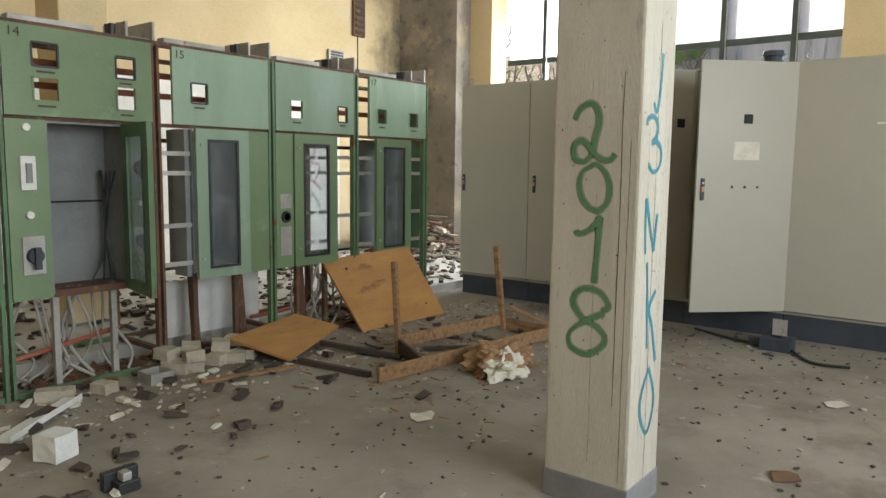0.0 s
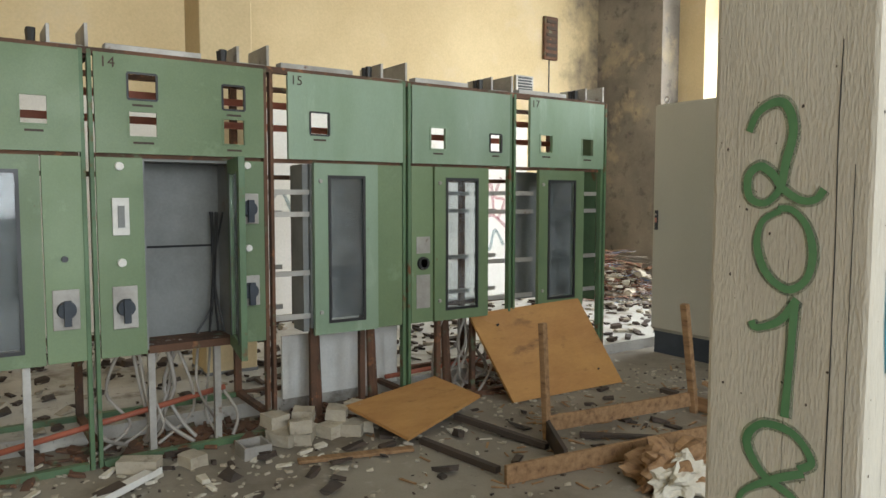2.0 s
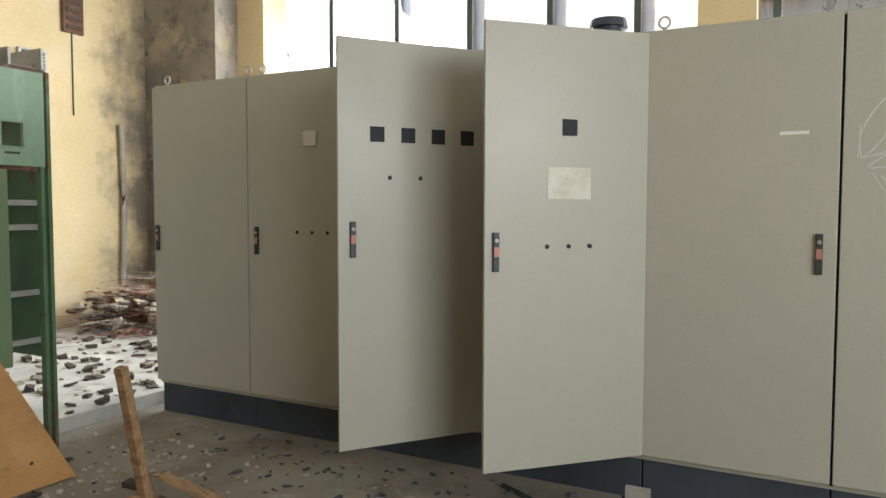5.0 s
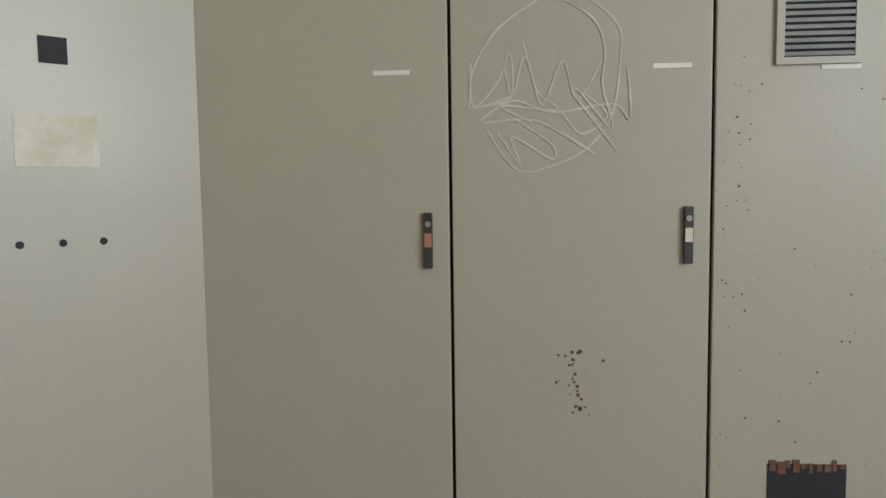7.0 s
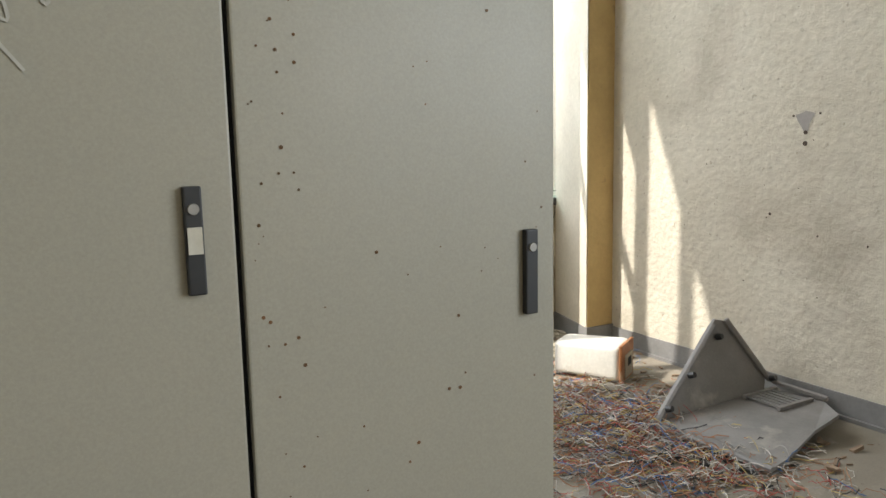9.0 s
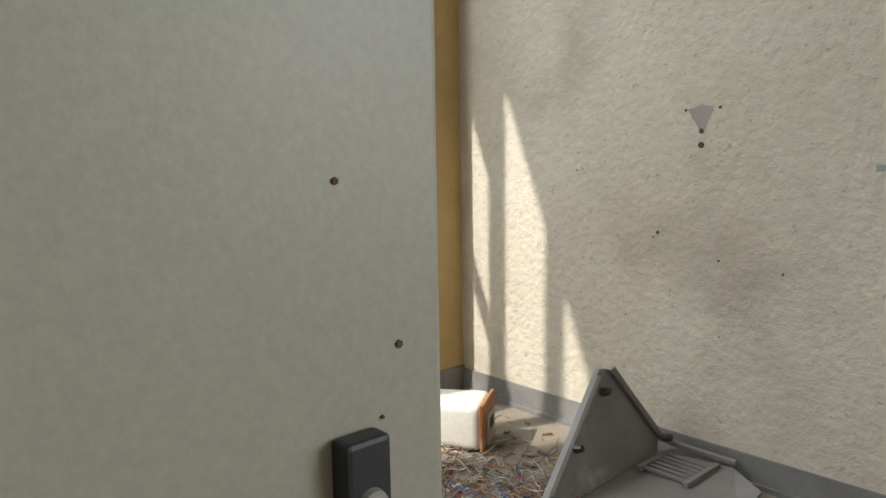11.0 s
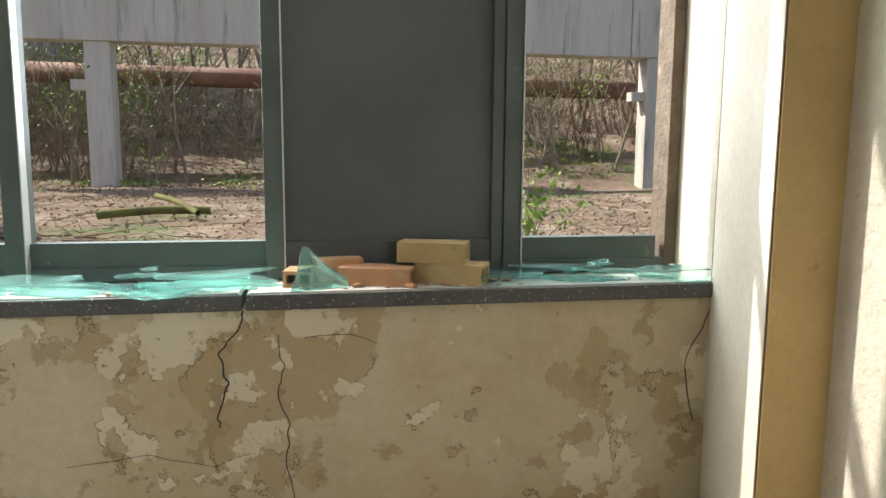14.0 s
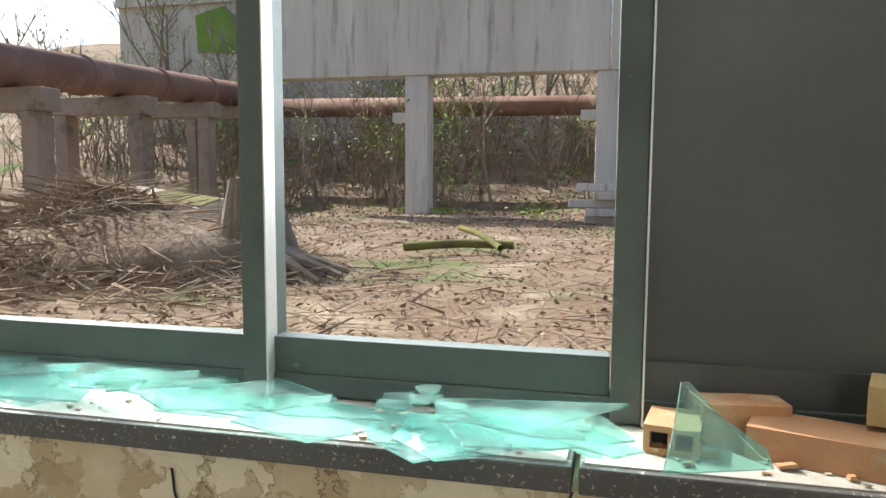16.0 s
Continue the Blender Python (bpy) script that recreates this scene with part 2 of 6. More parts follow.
M_RED = surface("faded_red_label", (0.55, 0.22, 0.17), None, 0.6, bump=0.0)
M_PLY = surface("orange_plywood", (0.46, 0.24, 0.075), (0.38, 0.185, 0.06), 0.6, layers=(((0.17, 0.085, 0.04), 2.4, 0.58, 0.72, 0.8),), bump=0.12, grain=30, spread=2.0, stretch=(3, 1, 3))
M_WOOD = surface("worn_wood", (0.34, 0.20, 0.095), (0.22, 0.12, 0.055), 0.75, layers=(((0.10, 0.055, 0.03), 5, 0.58, 0.72, 0.85),), bump=0.35, grain=50, spread=5, stretch=(1, 6, 6))
M_DARKWOOD = surface("blackened_wood", (0.05, 0.038, 0.03), (0.08, 0.055, 0.04), 0.85, bump=0.4)
M_BRICKW = surface("pale_fired_brick", (0.48, 0.43, 0.34), (0.38, 0.33, 0.25), 0.9, layers=(((0.22, 0.18, 0.13), 12, 0.58, 0.72, 0.95),), bump=0.4, vary=0.15)
M_CLAY = surface("hollow_clay_brick", (0.46, 0.25, 0.13), (0.36, 0.18, 0.09), 0.9, layers=(((0.40, 0.34, 0.22), 10, 0.56, 0.7, 0.95),), bump=0.4, grain=70, vary=0.15)
M_CLAYY = surface("yellow_clay_brick", (0.42, 0.31, 0.15), (0.33, 0.23, 0.10), 0.9, layers=(((0.15, 0.20, 0.09), 9, 0.60, 0.7, 0.95),), bump=0.4, grain=70)
M_TERR = surface("terrazzo_sill", (0.085, 0.082, 0.08), (0.06, 0.057, 0.055), 0.65, layers=(((0.36, 0.34, 0.31), 95, 0.60, 0.65, 0.6), ((0.06, 0.055, 0.05), 70, 0.60, 0.66, 0.7)), bump=0.2, grain=110)
M_DUSTSILL = surface("dusty_sill_top", (0.38, 0.36, 0.32), (0.27, 0.25, 0.22), 0.9, layers=(((0.22, 0.19, 0.16), 14, 0.60, 0.7, 0.9),), bump=0.5, grain=80)
M_FRAME = surface("grey_green_window_steel", (0.075, 0.095, 0.085), (0.055, 0.07, 0.063), 0.55, layers=(((0.26, 0.25, 0.2), 10, 0.64, 0.74, 0.8),), bump=0.1)
M_PANEL = surface("dark_infill_panel", (0.07, 0.076, 0.074), (0.052, 0.056, 0.055), 0.42, bump=0.04, spread=1.0)
M_ALU = surface("pale_aluminium_edge", (0.60, 0.60, 0.57), None, 0.4, 0.4, bump=0.05)
M_SHELL = surface("grey_moulded_plastic", (0.24, 0.225, 0.215), (0.19, 0.178, 0.168), 0.6, layers=(((0.38, 0.35, 0.3), 3.5, 0.58, 0.75, 0.8),), bump=0.15, grain=90)
M_TUB = surface("white_plastic_tub", (0.80, 0.78, 0.73), (0.7, 0.67, 0.6), 0.35, layers=(((0.5, 0.42, 0.3), 6, 0.66, 0.8, 0.7),), bump=0.03)
M_ORANGE = surface("orange_brown_plastic", (0.42, 0.17, 0.06), (0.32, 0.13, 0.05), 0.55, layers=(((0.5, 0.36, 0.24), 9, 0.55, 0.7, 0.8),), bump=0.1)
M_CONC = surface("weathered_concrete", (0.66, 0.62, 0.55), (0.52, 0.48, 0.42), 0.93, layers=(((0.27, 0.25, 0.22), 2.2, 0.55, 0.70, 0.95),), bump=0.3, grain=12, spread=0.8, stretch=(1.6, 1.6, 0.16), depth=0.02)
M_TRESTLE = surface("stained_brown_concrete", (0.36, 0.29, 0.235), (0.26, 0.205, 0.165), 0.93, layers=(((0.15, 0.12, 0.10), 2.6, 0.55, 0.70, 0.95),), bump=0.3, grain=12, spread=1.0, depth=0.02)
M_PIPE = surface("rusty_pipe", (0.26, 0.155, 0.12), (0.18, 0.10, 0.08), 0.85, layers=(((0.34, 0.26, 0.22), 1.2, 0.55, 0.7, 0.9),), bump=0.3, grain=10, spread=0.7)
M_GROUND = surface("leaf_littered_earth", (0.26, 0.19, 0.13), (0.18, 0.125, 0.08), 0.95, layers=(((0.36, 0.30, 0.22), 1.2, 0.52, 0.68, 0.95), ((0.09, 0.15, 0.035), 0.35, 0.56, 0.66, 0.95)), bump=1.0, grain=9, spread=0.7, depth=0.05)
M_HILL = surface("wooded_slope", (0.15, 0.105, 0.07), (0.10, 0.07, 0.045), 0.95, layers=(((0.11, 0.20, 0.035), 0.22, 0.50, 0.60, 0.95), ((0.22, 0.16, 0.11), 1.5, 0.55, 0.68, 0.95)), bump=1.0, grain=6, spread=0.5, depth=0.08)
M_BARK = surface("grey_brown_bark", (0.30, 0.26, 0.21), (0.20, 0.165, 0.13), 0.95, bump=0.4, grain=30)
M_STICK = surface("dry_twigs", (0.30, 0.215, 0.145), (0.18, 0.12, 0.08), 0.95, bump=0.3, grain=20, spread=6)
M_LEAF = surface("spring_leaves", (0.22, 0.36, 0.04), (0.14, 0.26, 0.03), 0.6, bump=0.0, spread=1.0)
M_PALETWIG = surface("bleached_stalks", (0.46, 0.38, 0.28), (0.34, 0.27, 0.19), 0.95, bump=0.0, spread=5)
M_LITTER = surface("dry_leaf_litter", (0.30, 0.20, 0.125), (0.19, 0.12, 0.075), 0.9, bump=0.0, spread=7)
M_LITTERPALE = surface("bleached_leaf_litter", (0.45, 0.36, 0.26), (0.33, 0.25, 0.17), 0.9, bump=0.0, spread=7)
M_MOSS = surface("moss", (0.20, 0.20, 0.05), (0.12, 0.11, 0.045), 0.95, bump=0.8, grain=60)
M_SPRAYG = surface("green_spray_paint", (0.07, 0.18, 0.075), (0.10, 0.22, 0.10), 0.6, bump=0.0)
M_SPRAYB = surface("turquoise_spray_paint", (0.012, 0.17, 0.22), (0.04, 0.25, 0.30), 0.6, bump=0.0)


def mist(name, color):
    """Thin speckled spray mist that lets the wall show through."""
    m = surface(name, color, None, 0.7, bump=0.0)
    nt = m.node_tree
    geo = nd(nt, "ShaderNodeNewGeometry")
    f, _ = noise_mask(nt, geo.outputs["Position"], 600.0, 0.35, 0.62)
    sc = nd(nt, "ShaderNodeMath")
    sc.operation = "MULTIPLY"
    sc.inputs[1].default_value = 0.7
    nt.links.new(f, sc.inputs[0])
    mx, tp = nd(nt, "ShaderNodeMixShader"), nd(nt, "ShaderNodeBsdfTransparent")
    nt.links.new(sc.outputs[0], mx.inputs[0])
    nt.links.new(tp.outputs[0], mx.inputs[1])
    nt.links.new(nt.nodes["Principled BSDF"].outputs[0], mx.inputs[2])
    nt.links.new(mx.outputs[0], nt.nodes["Material Output"].inputs["Surface"])
    return m


M_MISTG, M_MISTB = mist("green_spray_mist", (0.11, 0.21, 0.11)), mist("turquoise_spray_mist", (0.05, 0.26, 0.31))
M_MISTP = mist("pink_spray_mist", (0.62, 0.16, 0.22))
M_CHALK = surface("chalk_line", (0.57, 0.55, 0.49), (0.48, 0.46, 0.40), 0.9, bump=0.0, spread=12)
M_RUSTSPOT = surface("rust_spot", (0.20, 0.10, 0.045), (0.10, 0.06, 0.03), 0.95, bump=0.2)
M_REDPIPE = surface("red_conduit", (0.42, 0.12, 0.07), (0.30, 0.09, 0.05), 0.6, bump=0.1)
M_CABLE = surface("pale_cable", (0.40, 0.37, 0.33), (0.30, 0.27, 0.23), 0.6, bump=0.05)
# translucent white that stands in for the glare of an overbright sky
M_GLAREPANE = bpy.data.materials.new("clouded_window_glass")
M_GLAREPANE.use_nodes = True
_nt = M_GLAREPANE.node_tree
_tr, _tp, _mx = nd(_nt, "ShaderNodeBsdfTranslucent"), nd(_nt, "ShaderNodeBsdfTransparent"), nd(_nt, "ShaderNodeMixShader")
_tr.inputs["Color"].default_value = (0.86, 0.88, 0.88, 1)
_geo = nd(_nt, "ShaderNodeNewGeometry")
_f, _ = noise_mask(_nt, _geo.outputs["Position"], 2.5, -0.6, 1.1)
_nt.links.new(_f, _mx.inputs[0])
_nt.links.new(_tp.outputs[0], _mx.inputs[1])
_nt.links.new(_tr.outputs[0], _mx.inputs[2])
_nt.links.new(_mx.outputs[0], _nt.nodes["Material Output"].inputs["Surface"])
M_GLASSPANE = glass_mat("dusty_door_glass", (0.50, 0.55, 0.57), 0.04, 0.2)
M_SHARD = glass_mat("sea_green_broken_glass", (0.36, 0.76, 0.68), 0.08, 0.22)
WIRES = [surface("wire_" + n, c, None, 0.5, bump=0.0) for n, c in (("copper", (0.36, 0.17, 0.08)), ("red", (0.35, 0.06, 0.04)), ("blue", (0.07, 0.16, 0.36)), ("grey", (0.36, 0.34, 0.31)), ("black", (0.02, 0.02, 0.02)), ("yellow", (0.5, 0.38, 0.12)), ("pale", (0.6, 0.56, 0.5)))]


# ---- builders ----
def box(bm, x0, x1, y0, y1, z0, z1, m=None):
    r = bmesh.ops.create_cube(bm, size=1.0)["verts"]
    s = Matrix.Translation(((x0 + x1) / 2, (y0 + y1) / 2, (z0 + z1) / 2)) @ Matrix.Diagonal((abs(x1 - x0), abs(y1 - y0), abs(z1 - z0), 1))
    bmesh.ops.transform(bm, matrix=(m @ s) if m else s, verts=r)
    return r


def bevel(bm, w=0.004, seg=2):
    bmesh.ops.bevel(bm, geom=bm.edges[:], offset=w, segments=seg, affect="EDGES", profile=0.6)
    return bm


def stick(bm, p, q, r0, r1=None, n=6):
    p, q = Vector(p), Vector(q)
    d = q - p
    if d.length < 1e-5:
        return
    m = Matrix.Translation((p + q) / 2) @ d.to_track_quat("Z", "Y").to_matrix().to_4x4()
    bmesh.ops.create_cone(bm, cap_ends=True, segments=n, radius1=r0, radius2=r0 if r1 is None else r1, depth=d.length, matrix=m)


def disc(bm, c, axis, r, h, n=20):
    c, axis = Vector(c), Vector(axis).normalized()
    stick(bm, c, c + axis * h, r, r * 0.92, n)


def curve_pts(pts, k=8):
    pts = [Vector(p) for p in pts]
    ext = [pts[0]] + pts + [pts[-1]]
    out = []
    for i in range(1, len(ext) - 2):
        a, b, c, d = ext[i - 1:i + 3]
        for j in range(k):
            t = j / k
            out.append(0.5 * (2 * b + (c - a) * t + (2 * a - 5 * b + 4 * c - d) * t * t + (3 * b - a - 3 * c + d) * t ** 3))
    return out + [pts[-1]]


def tube(bm, pts, r, k=6, n=6):
    line = curve_pts(pts, k)
    rings = []
    for i, p in enumerate(line):
        d = (line[min(i + 1, len(line) - 1)] - line[max(i - 1, 0)])
        q = d.to_track_quat("Z", "Y")
        rings.append([bm.verts.new(p + q @ Vector((r * math.cos(6.283 * a / n), r * math.sin(6.283 * a / n), 0))) for a in range(n)])
    for a, b in zip(rings, rings[1:]):
        for i in range(n):
            bm.faces.new((a[i], a[(i + 1) % n], b[(i + 1) % n], b[i]))


def ribbon(bm, pts, w, place):
    """A painted line through 2D points, a hair thicker towards its end; place turns (u, v, height) into a spot on the surface."""
    line = curve_pts([(u, v, 0) for u, v in pts], 8)
    prev, h0 = None, 0.00003 * (len(bm.faces) % 40)
    for i, p in enumerate(line):
        d = line[min(i + 1, len(line) - 1)] - line[max(i - 1, 0)]
        s = Vector((-d.y, d.x, 0)).normalized() * w * 0.5 * (0.85 + 0.35 * noise.noise(p * 9))
        h = h0 + i * 0.00001
        cur = (bm.verts.new(place(p.x + s.x, p.y + s.y, h)), bm.verts.new(place(p.x - s.x, p.y - s.y, h)))
        if prev:
            bm.faces.new((prev[0], prev[1], cur[1], cur[0]))
        prev = cur


def poly(bm, pts, offset):
    """A slab: the outline pts swept by offset."""
    a = [bm.verts.new(Vector(p)) for p in pts]
    b = [bm.verts.new(Vector(p) + Vector(offset)) for p in pts]
    bm.faces.new(a), bm.faces.new(b[::-1])
    n = len(a)
    for i in range(n):
        bm.faces.new((a[i], b[i], b[(i + 1) % n], a[(i + 1) % n]))


def part(name, bm, material, parent=None, label="", smooth=False):
    me = bpy.data.meshes.new(name)
    bmesh.ops.recalc_face_normals(bm, faces=bm.faces[:])
    if parent:
        base = parent.matrix_world.translation if not parent.parent else parent.parent.location
        bmesh.ops.translate(bm, verts=bm.verts[:], vec=-base)
    bm.to_mesh(me)
    bm.free()
    if smooth:
        me.polygons.foreach_set("use_smooth", [True] * len(me.polygons))
    me.materials.append(material)
    ob = new(name, me)
    if parent:
        ob.parent = parent
    return tagged(ob, label)


def thing(name, loc, label, category, group="", kind=""):
    ob = new(name)
    ob.location, ob.empty_display_size = loc, 0.1
    ob.matrix_world = Matrix.Translation(loc)
    return tagged(ob, label, category, group, kind)


def cubes(name, boxes, material, parent=None, label="", b=0.0):
    bm = bmesh.new()
    for c in boxes:
        box(bm, *c)
    if b:
        bevel(bm, b)
    return part(name, bm, material, parent, label)


def single(name, bm, material, label, category, group="", kind="", smooth=False):
    return tagged(part(name, bm, material, None, label, smooth), label, category, group, kind)


def setting(name, boxes, material, label=""):
    return tagged(cubes(name, boxes, material), label, "", "", "structure")


rng = random.Random(4)
U = rng.uniform


def grid_wall(name, cols, rows, holes, at, material, label):
    """A thick wall of cells; holes are (col, row) cells left open; at(u0, u1, v0, v1) gives a box."""
    out = []
    for i in range(len(cols) - 1):
        for j in range(len(rows) - 1):
            if (i, j) not in holes:
                out.append(at(cols[i], cols[i + 1], rows[j], rows[j + 1]))
    return setting(name, out, material, label)


# ---- large structure ----
CEIL = 5.1
XL, XR, YB, YW = -3.3, 7.885, -9.0, 3.05
setting("floor", [(-0.15, XR, YB, YW, -0.12, 0.0)], M_FLOOR, "dusty stained concrete floor with scattered debris")
setting("floor_slab", [(XL, -0.15, YB, YW, -0.12, 0.09)], M_SLAB, "raised pale dusty concrete slab strewn with rubbish")
setting("ceiling", [(XL - 0.3, XR + 0.3, YB - 0.3, YW + 0.4, CEIL, CEIL + 0.2)], M_CEIL, "plain pale plaster ceiling")
setting("wall_west", [(XL - 0.3, XL, YB, YW + 0.4, -0.12, CEIL)], M_CORNERDARK, "high wall of faded yellow plaster")
# window wall: sills at one metre, two wide openings
setting("wall_north", [(XL, -1.75, YW, YW + 0.4, -0.12, CEIL), (-1.75, 3.0, YW, YW + 0.4, -0.12, 0.94), (-1.75, 3.0, YW, YW + 0.4, 4.88, CEIL)], M_YELLOW, "faded yellow plaster wall beside the tall windows")
setting("wall_pier", [(3.0, 3.46, YW, YW + 0.4, -0.12, CEIL)], M_YELLOW, "yellow plaster pier between two windows")
setting("wall_apron", [(3.46, 7.79, YW, YW + 0.4, -0.12, 0.94), (3.46, 7.79, YW, YW + 0.4, 4.88, CEIL), (7.79, XR, YW, YW + 0.4, -0.12, CEIL)], M_PEEL, "peeling cracked yellow plaster wall under the window")
setting("wall_east", [(XR, XR + 0.3, -1.7, YW + 0.4, -0.12, CEIL), (XR, XR + 0.3, YB, -7.5, -0.12, CEIL), (XR, XR + 0.3, -7.5, -1.7, -0.12, 1.0), (XR, XR + 0.3, -7.5, -1.7, 3.8, CEIL)], M_CREAM, "rough cream plaster wall with stains")
setting("wall_south", [(XL, XR, YB - 0.3, YB, -0.12, CEIL)], M_YELLOW, "plain yellow plaster wall")
# pilaster with a splayed reveal in the corner
bm = bmesh.new()
poly(bm, [(7.67, 2.535, 0), (XR, 2.535, 0), (XR, YW, 0), (7.80, YW, 0)], (0, 0, CEIL))
tagged(part("trim_pilaster", bm, M_OCHRE, None, "ochre plaster corner pilaster"), kind="structure")
bm = bmesh.new()
poly(bm, [(7.666, 2.54, 0.14), (7.796, YW, 0.14), (7.792, YW, 0.14), (7.662, 2.54, 0.14)], (0, 0, CEIL - 0.15))
tagged(part("trim_reveal", bm, M_PALE, None, "pale plaster reveal of the pilaster"), kind="structure")
bm = bmesh.new()
poly(bm, [(7.79, YW, 0.99), (7.80, YW, 0.99), (7.80, 3.4, 0.99), (7.765, 3.4, 0.99), (7.765, 3.34, 0.99)], (0, 0, 3.89))
tagged(part("trim_jamb", bm, M_PALE, None, "pale plaster window jamb"), kind="structure")
# skirting
bm = bmesh.new()
box(bm, 3.46, 7.66, YW - 0.012, YW, 0, 0.15)
box(bm, XR - 0.012, XR, -1.7, 2.535, 0, 0.125)
box(bm, XR - 0.03, XR - 0.012, -1.7, 2.535, 0, 0.02)
poly(bm, [(7.652, 2.522, 0), (XR, 2.522, 0), (XR, 2.535, 0), (7.67, 2.535, 0), (7.79, YW, 0), (7.776, YW, 0)], (0, 0, 0.14))
tagged(part("baseboard", bm, M_BASE, None, "grey painted skirting band"), kind="structure")
# corner pier, darker than the yellow plaster beside it
setting("trim_soot_pier", [(XL, -2.15, YW - 0.35, YW, 0.09, CEIL)], M_DARKPLASTER, "dark patchy plaster pier in the corner")


def pillar(x0, x1, y0, y1, mat, label):
    t = thing("concrete_pillar", ((x0 + x1) / 2, (y0 + y1) / 2, 0), label, "pillar", "pillars of the hall", "structure")
    cubes("shaft", [(x0, x1, y0, y1, 0.1, CEIL)], mat, t, b=0.012)
    cubes("base_band", [(x0 - 0.004, x1 + 0.004, y0 - 0.004, y1 + 0.004, 0.0, 0.115)], M_BASE, t, "grey painted base band", b=0.006)
    return t


PX0, PX1, PY0, PY1 = 3.171, 3.536, -3.668, -3.368
pil = pillar(PX0, PX1, PY0, PY1, M_PILLAR, "square painted concrete pillar with sprayed graffiti numbers")
pillar(-1.35, -0.97, -3.68, -3.30, M_YELLOW, "square yellow plastered pillar with grey base")

# spray painted letters on the pillar
drop = lambda v: v - 0.015 - 0.032 * min(1.0, max(0.0, (v - 0.95) / 0.2))
south = lambda u, v, h: (PX0 + u, PY0 - 0.0008 - h, drop(v))
east = lambda u, v, h: (PX1 + 0.0008 + h, PY0 + u, drop(v))
DIGITS = (("two", [[(0.093, 1.58), (0.113, 1.62), (0.154, 1.64), (0.183, 1.625), (0.196, 1.573), (0.181, 1.505), (0.171, 1.453), (0.137, 1.421), (0.1, 1.434), (0.095, 1.48), (0.122, 1.502), (0.153, 1.484), (0.177, 1.453), (0.217, 1.428), (0.249, 1.429), (0.267, 1.45)]]),
          ("zero", [[(0.173, 1.405), (0.132, 1.38), (0.121, 1.325), (0.147, 1.264), (0.195, 1.235), (0.234, 1.258), (0.248, 1.311), (0.235, 1.369), (0.201, 1.406), (0.167, 1.409)]]),
          ("one", [[(0.113, 1.156), (0.126, 1.14), (0.18, 1.165), (0.218, 1.216)], [(0.213, 1.211), (0.208, 1.094), (0.199, 0.922)]]),
          ("eight", [[(0.234, 0.816), (0.262, 0.842), (0.219, 0.891), (0.147, 0.894), (0.111, 0.845), (0.151, 0.782), (0.225, 0.748), (0.25, 0.696), (0.181, 0.64), (0.106, 0.661), (0.103, 0.719), (0.175, 0.774), (0.246, 0.811)]]))
LETTERS = (("letter_j", [[(0.172, 1.83), (0.163, 1.73), (0.15, 1.655), (0.128, 1.612), (0.099, 1.641)]]),
           ("digit_three", [[(0.045, 1.555), (0.055, 1.581), (0.106, 1.59), (0.143, 1.569), (0.145, 1.532), (0.112, 1.497), (0.094, 1.495)], [(0.104, 1.5), (0.145, 1.498), (0.184, 1.474), (0.192, 1.431), (0.161, 1.393), (0.113, 1.386), (0.072, 1.411)]]),
           ("letter_n", [[(0.08, 1.062), (0.07, 1.17), (0.07, 1.286)], [(0.07, 1.286), (0.101, 1.207), (0.157, 1.066)], [(0.157, 1.066), (0.164, 1.135), (0.179, 1.223)]]),
           ("letter_k", [[(0.1, 1.02), (0.115, 0.90), (0.135, 0.665)], [(0.198, 0.887), (0.137, 0.824), (0.175, 0.749), (0.225, 0.60)]]),
           ("letter_o", [[(0.165, 0.581), (0.102, 0.493), (0.095, 0.404), (0.16, 0.316), (0.211, 0.373), (0.224, 0.463), (0.165, 0.581)]]))
for letters, word, on, w, paint, mist, lab in ((DIGITS, "spray_digit_", south, 0.020, M_SPRAYG, M_MISTG, "green sprayed digit"), (LETTERS, "spray_", east, 0.016, M_SPRAYB, M_MISTB, "turquoise sprayed letter")):
    for nm, strokes in letters:
        bm = bmesh.new()
        for st_ in strokes:
            ribbon(bm, st_, w, lambda u, v, h: on(u, v, h + 0.0012))
        letter = part(word + nm, bm, paint, pil, lab)
        bm = bmesh.new()
        for st_ in strokes:
            ribbon(bm, st_, w * 1.75, on)
        part("overspray", bm, mist, letter, "soft edge of sprayed paint")
bm = bmesh.new()
for u, z0, z1, on, w in ((0.150, 1.95, 0.12, east, 0.003), (0.075, 1.9, 0.3, east, 0.0009), (0.225, 1.7, 0.2, east, 0.0009), (0.292, 1.75, 0.45, south, 0.003), (0.325, 1.5, 0.15, south, 0.002), (0.195, 1.3, 0.2, south, 0.0012)):
    ribbon(bm, [(u + U(-0.002, 0.002), z0 + (z1 - z0) * k / 7) for k in range(8)], w, on)
part("crack", bm, M_SLOT, pil, "thin dark shutter-board joint")
bm = bmesh.new()
for k in range(150):
    on, u, v = (east if k % 3 else south), U(0.01, 0.29), U(0.15, 2.4)
    r = U(0.0012, 0.0045)
    bm.faces.new([bm.verts.new(on(u + r * math.cos(a * 1.05) * U(0.5, 1), v + r * math.sin(a * 1.05) * U(0.6, 1.5), 0.0004)) for a in range(6)])
part("pits", bm, M_DARKWOOD, pil, "small pits in the concrete")

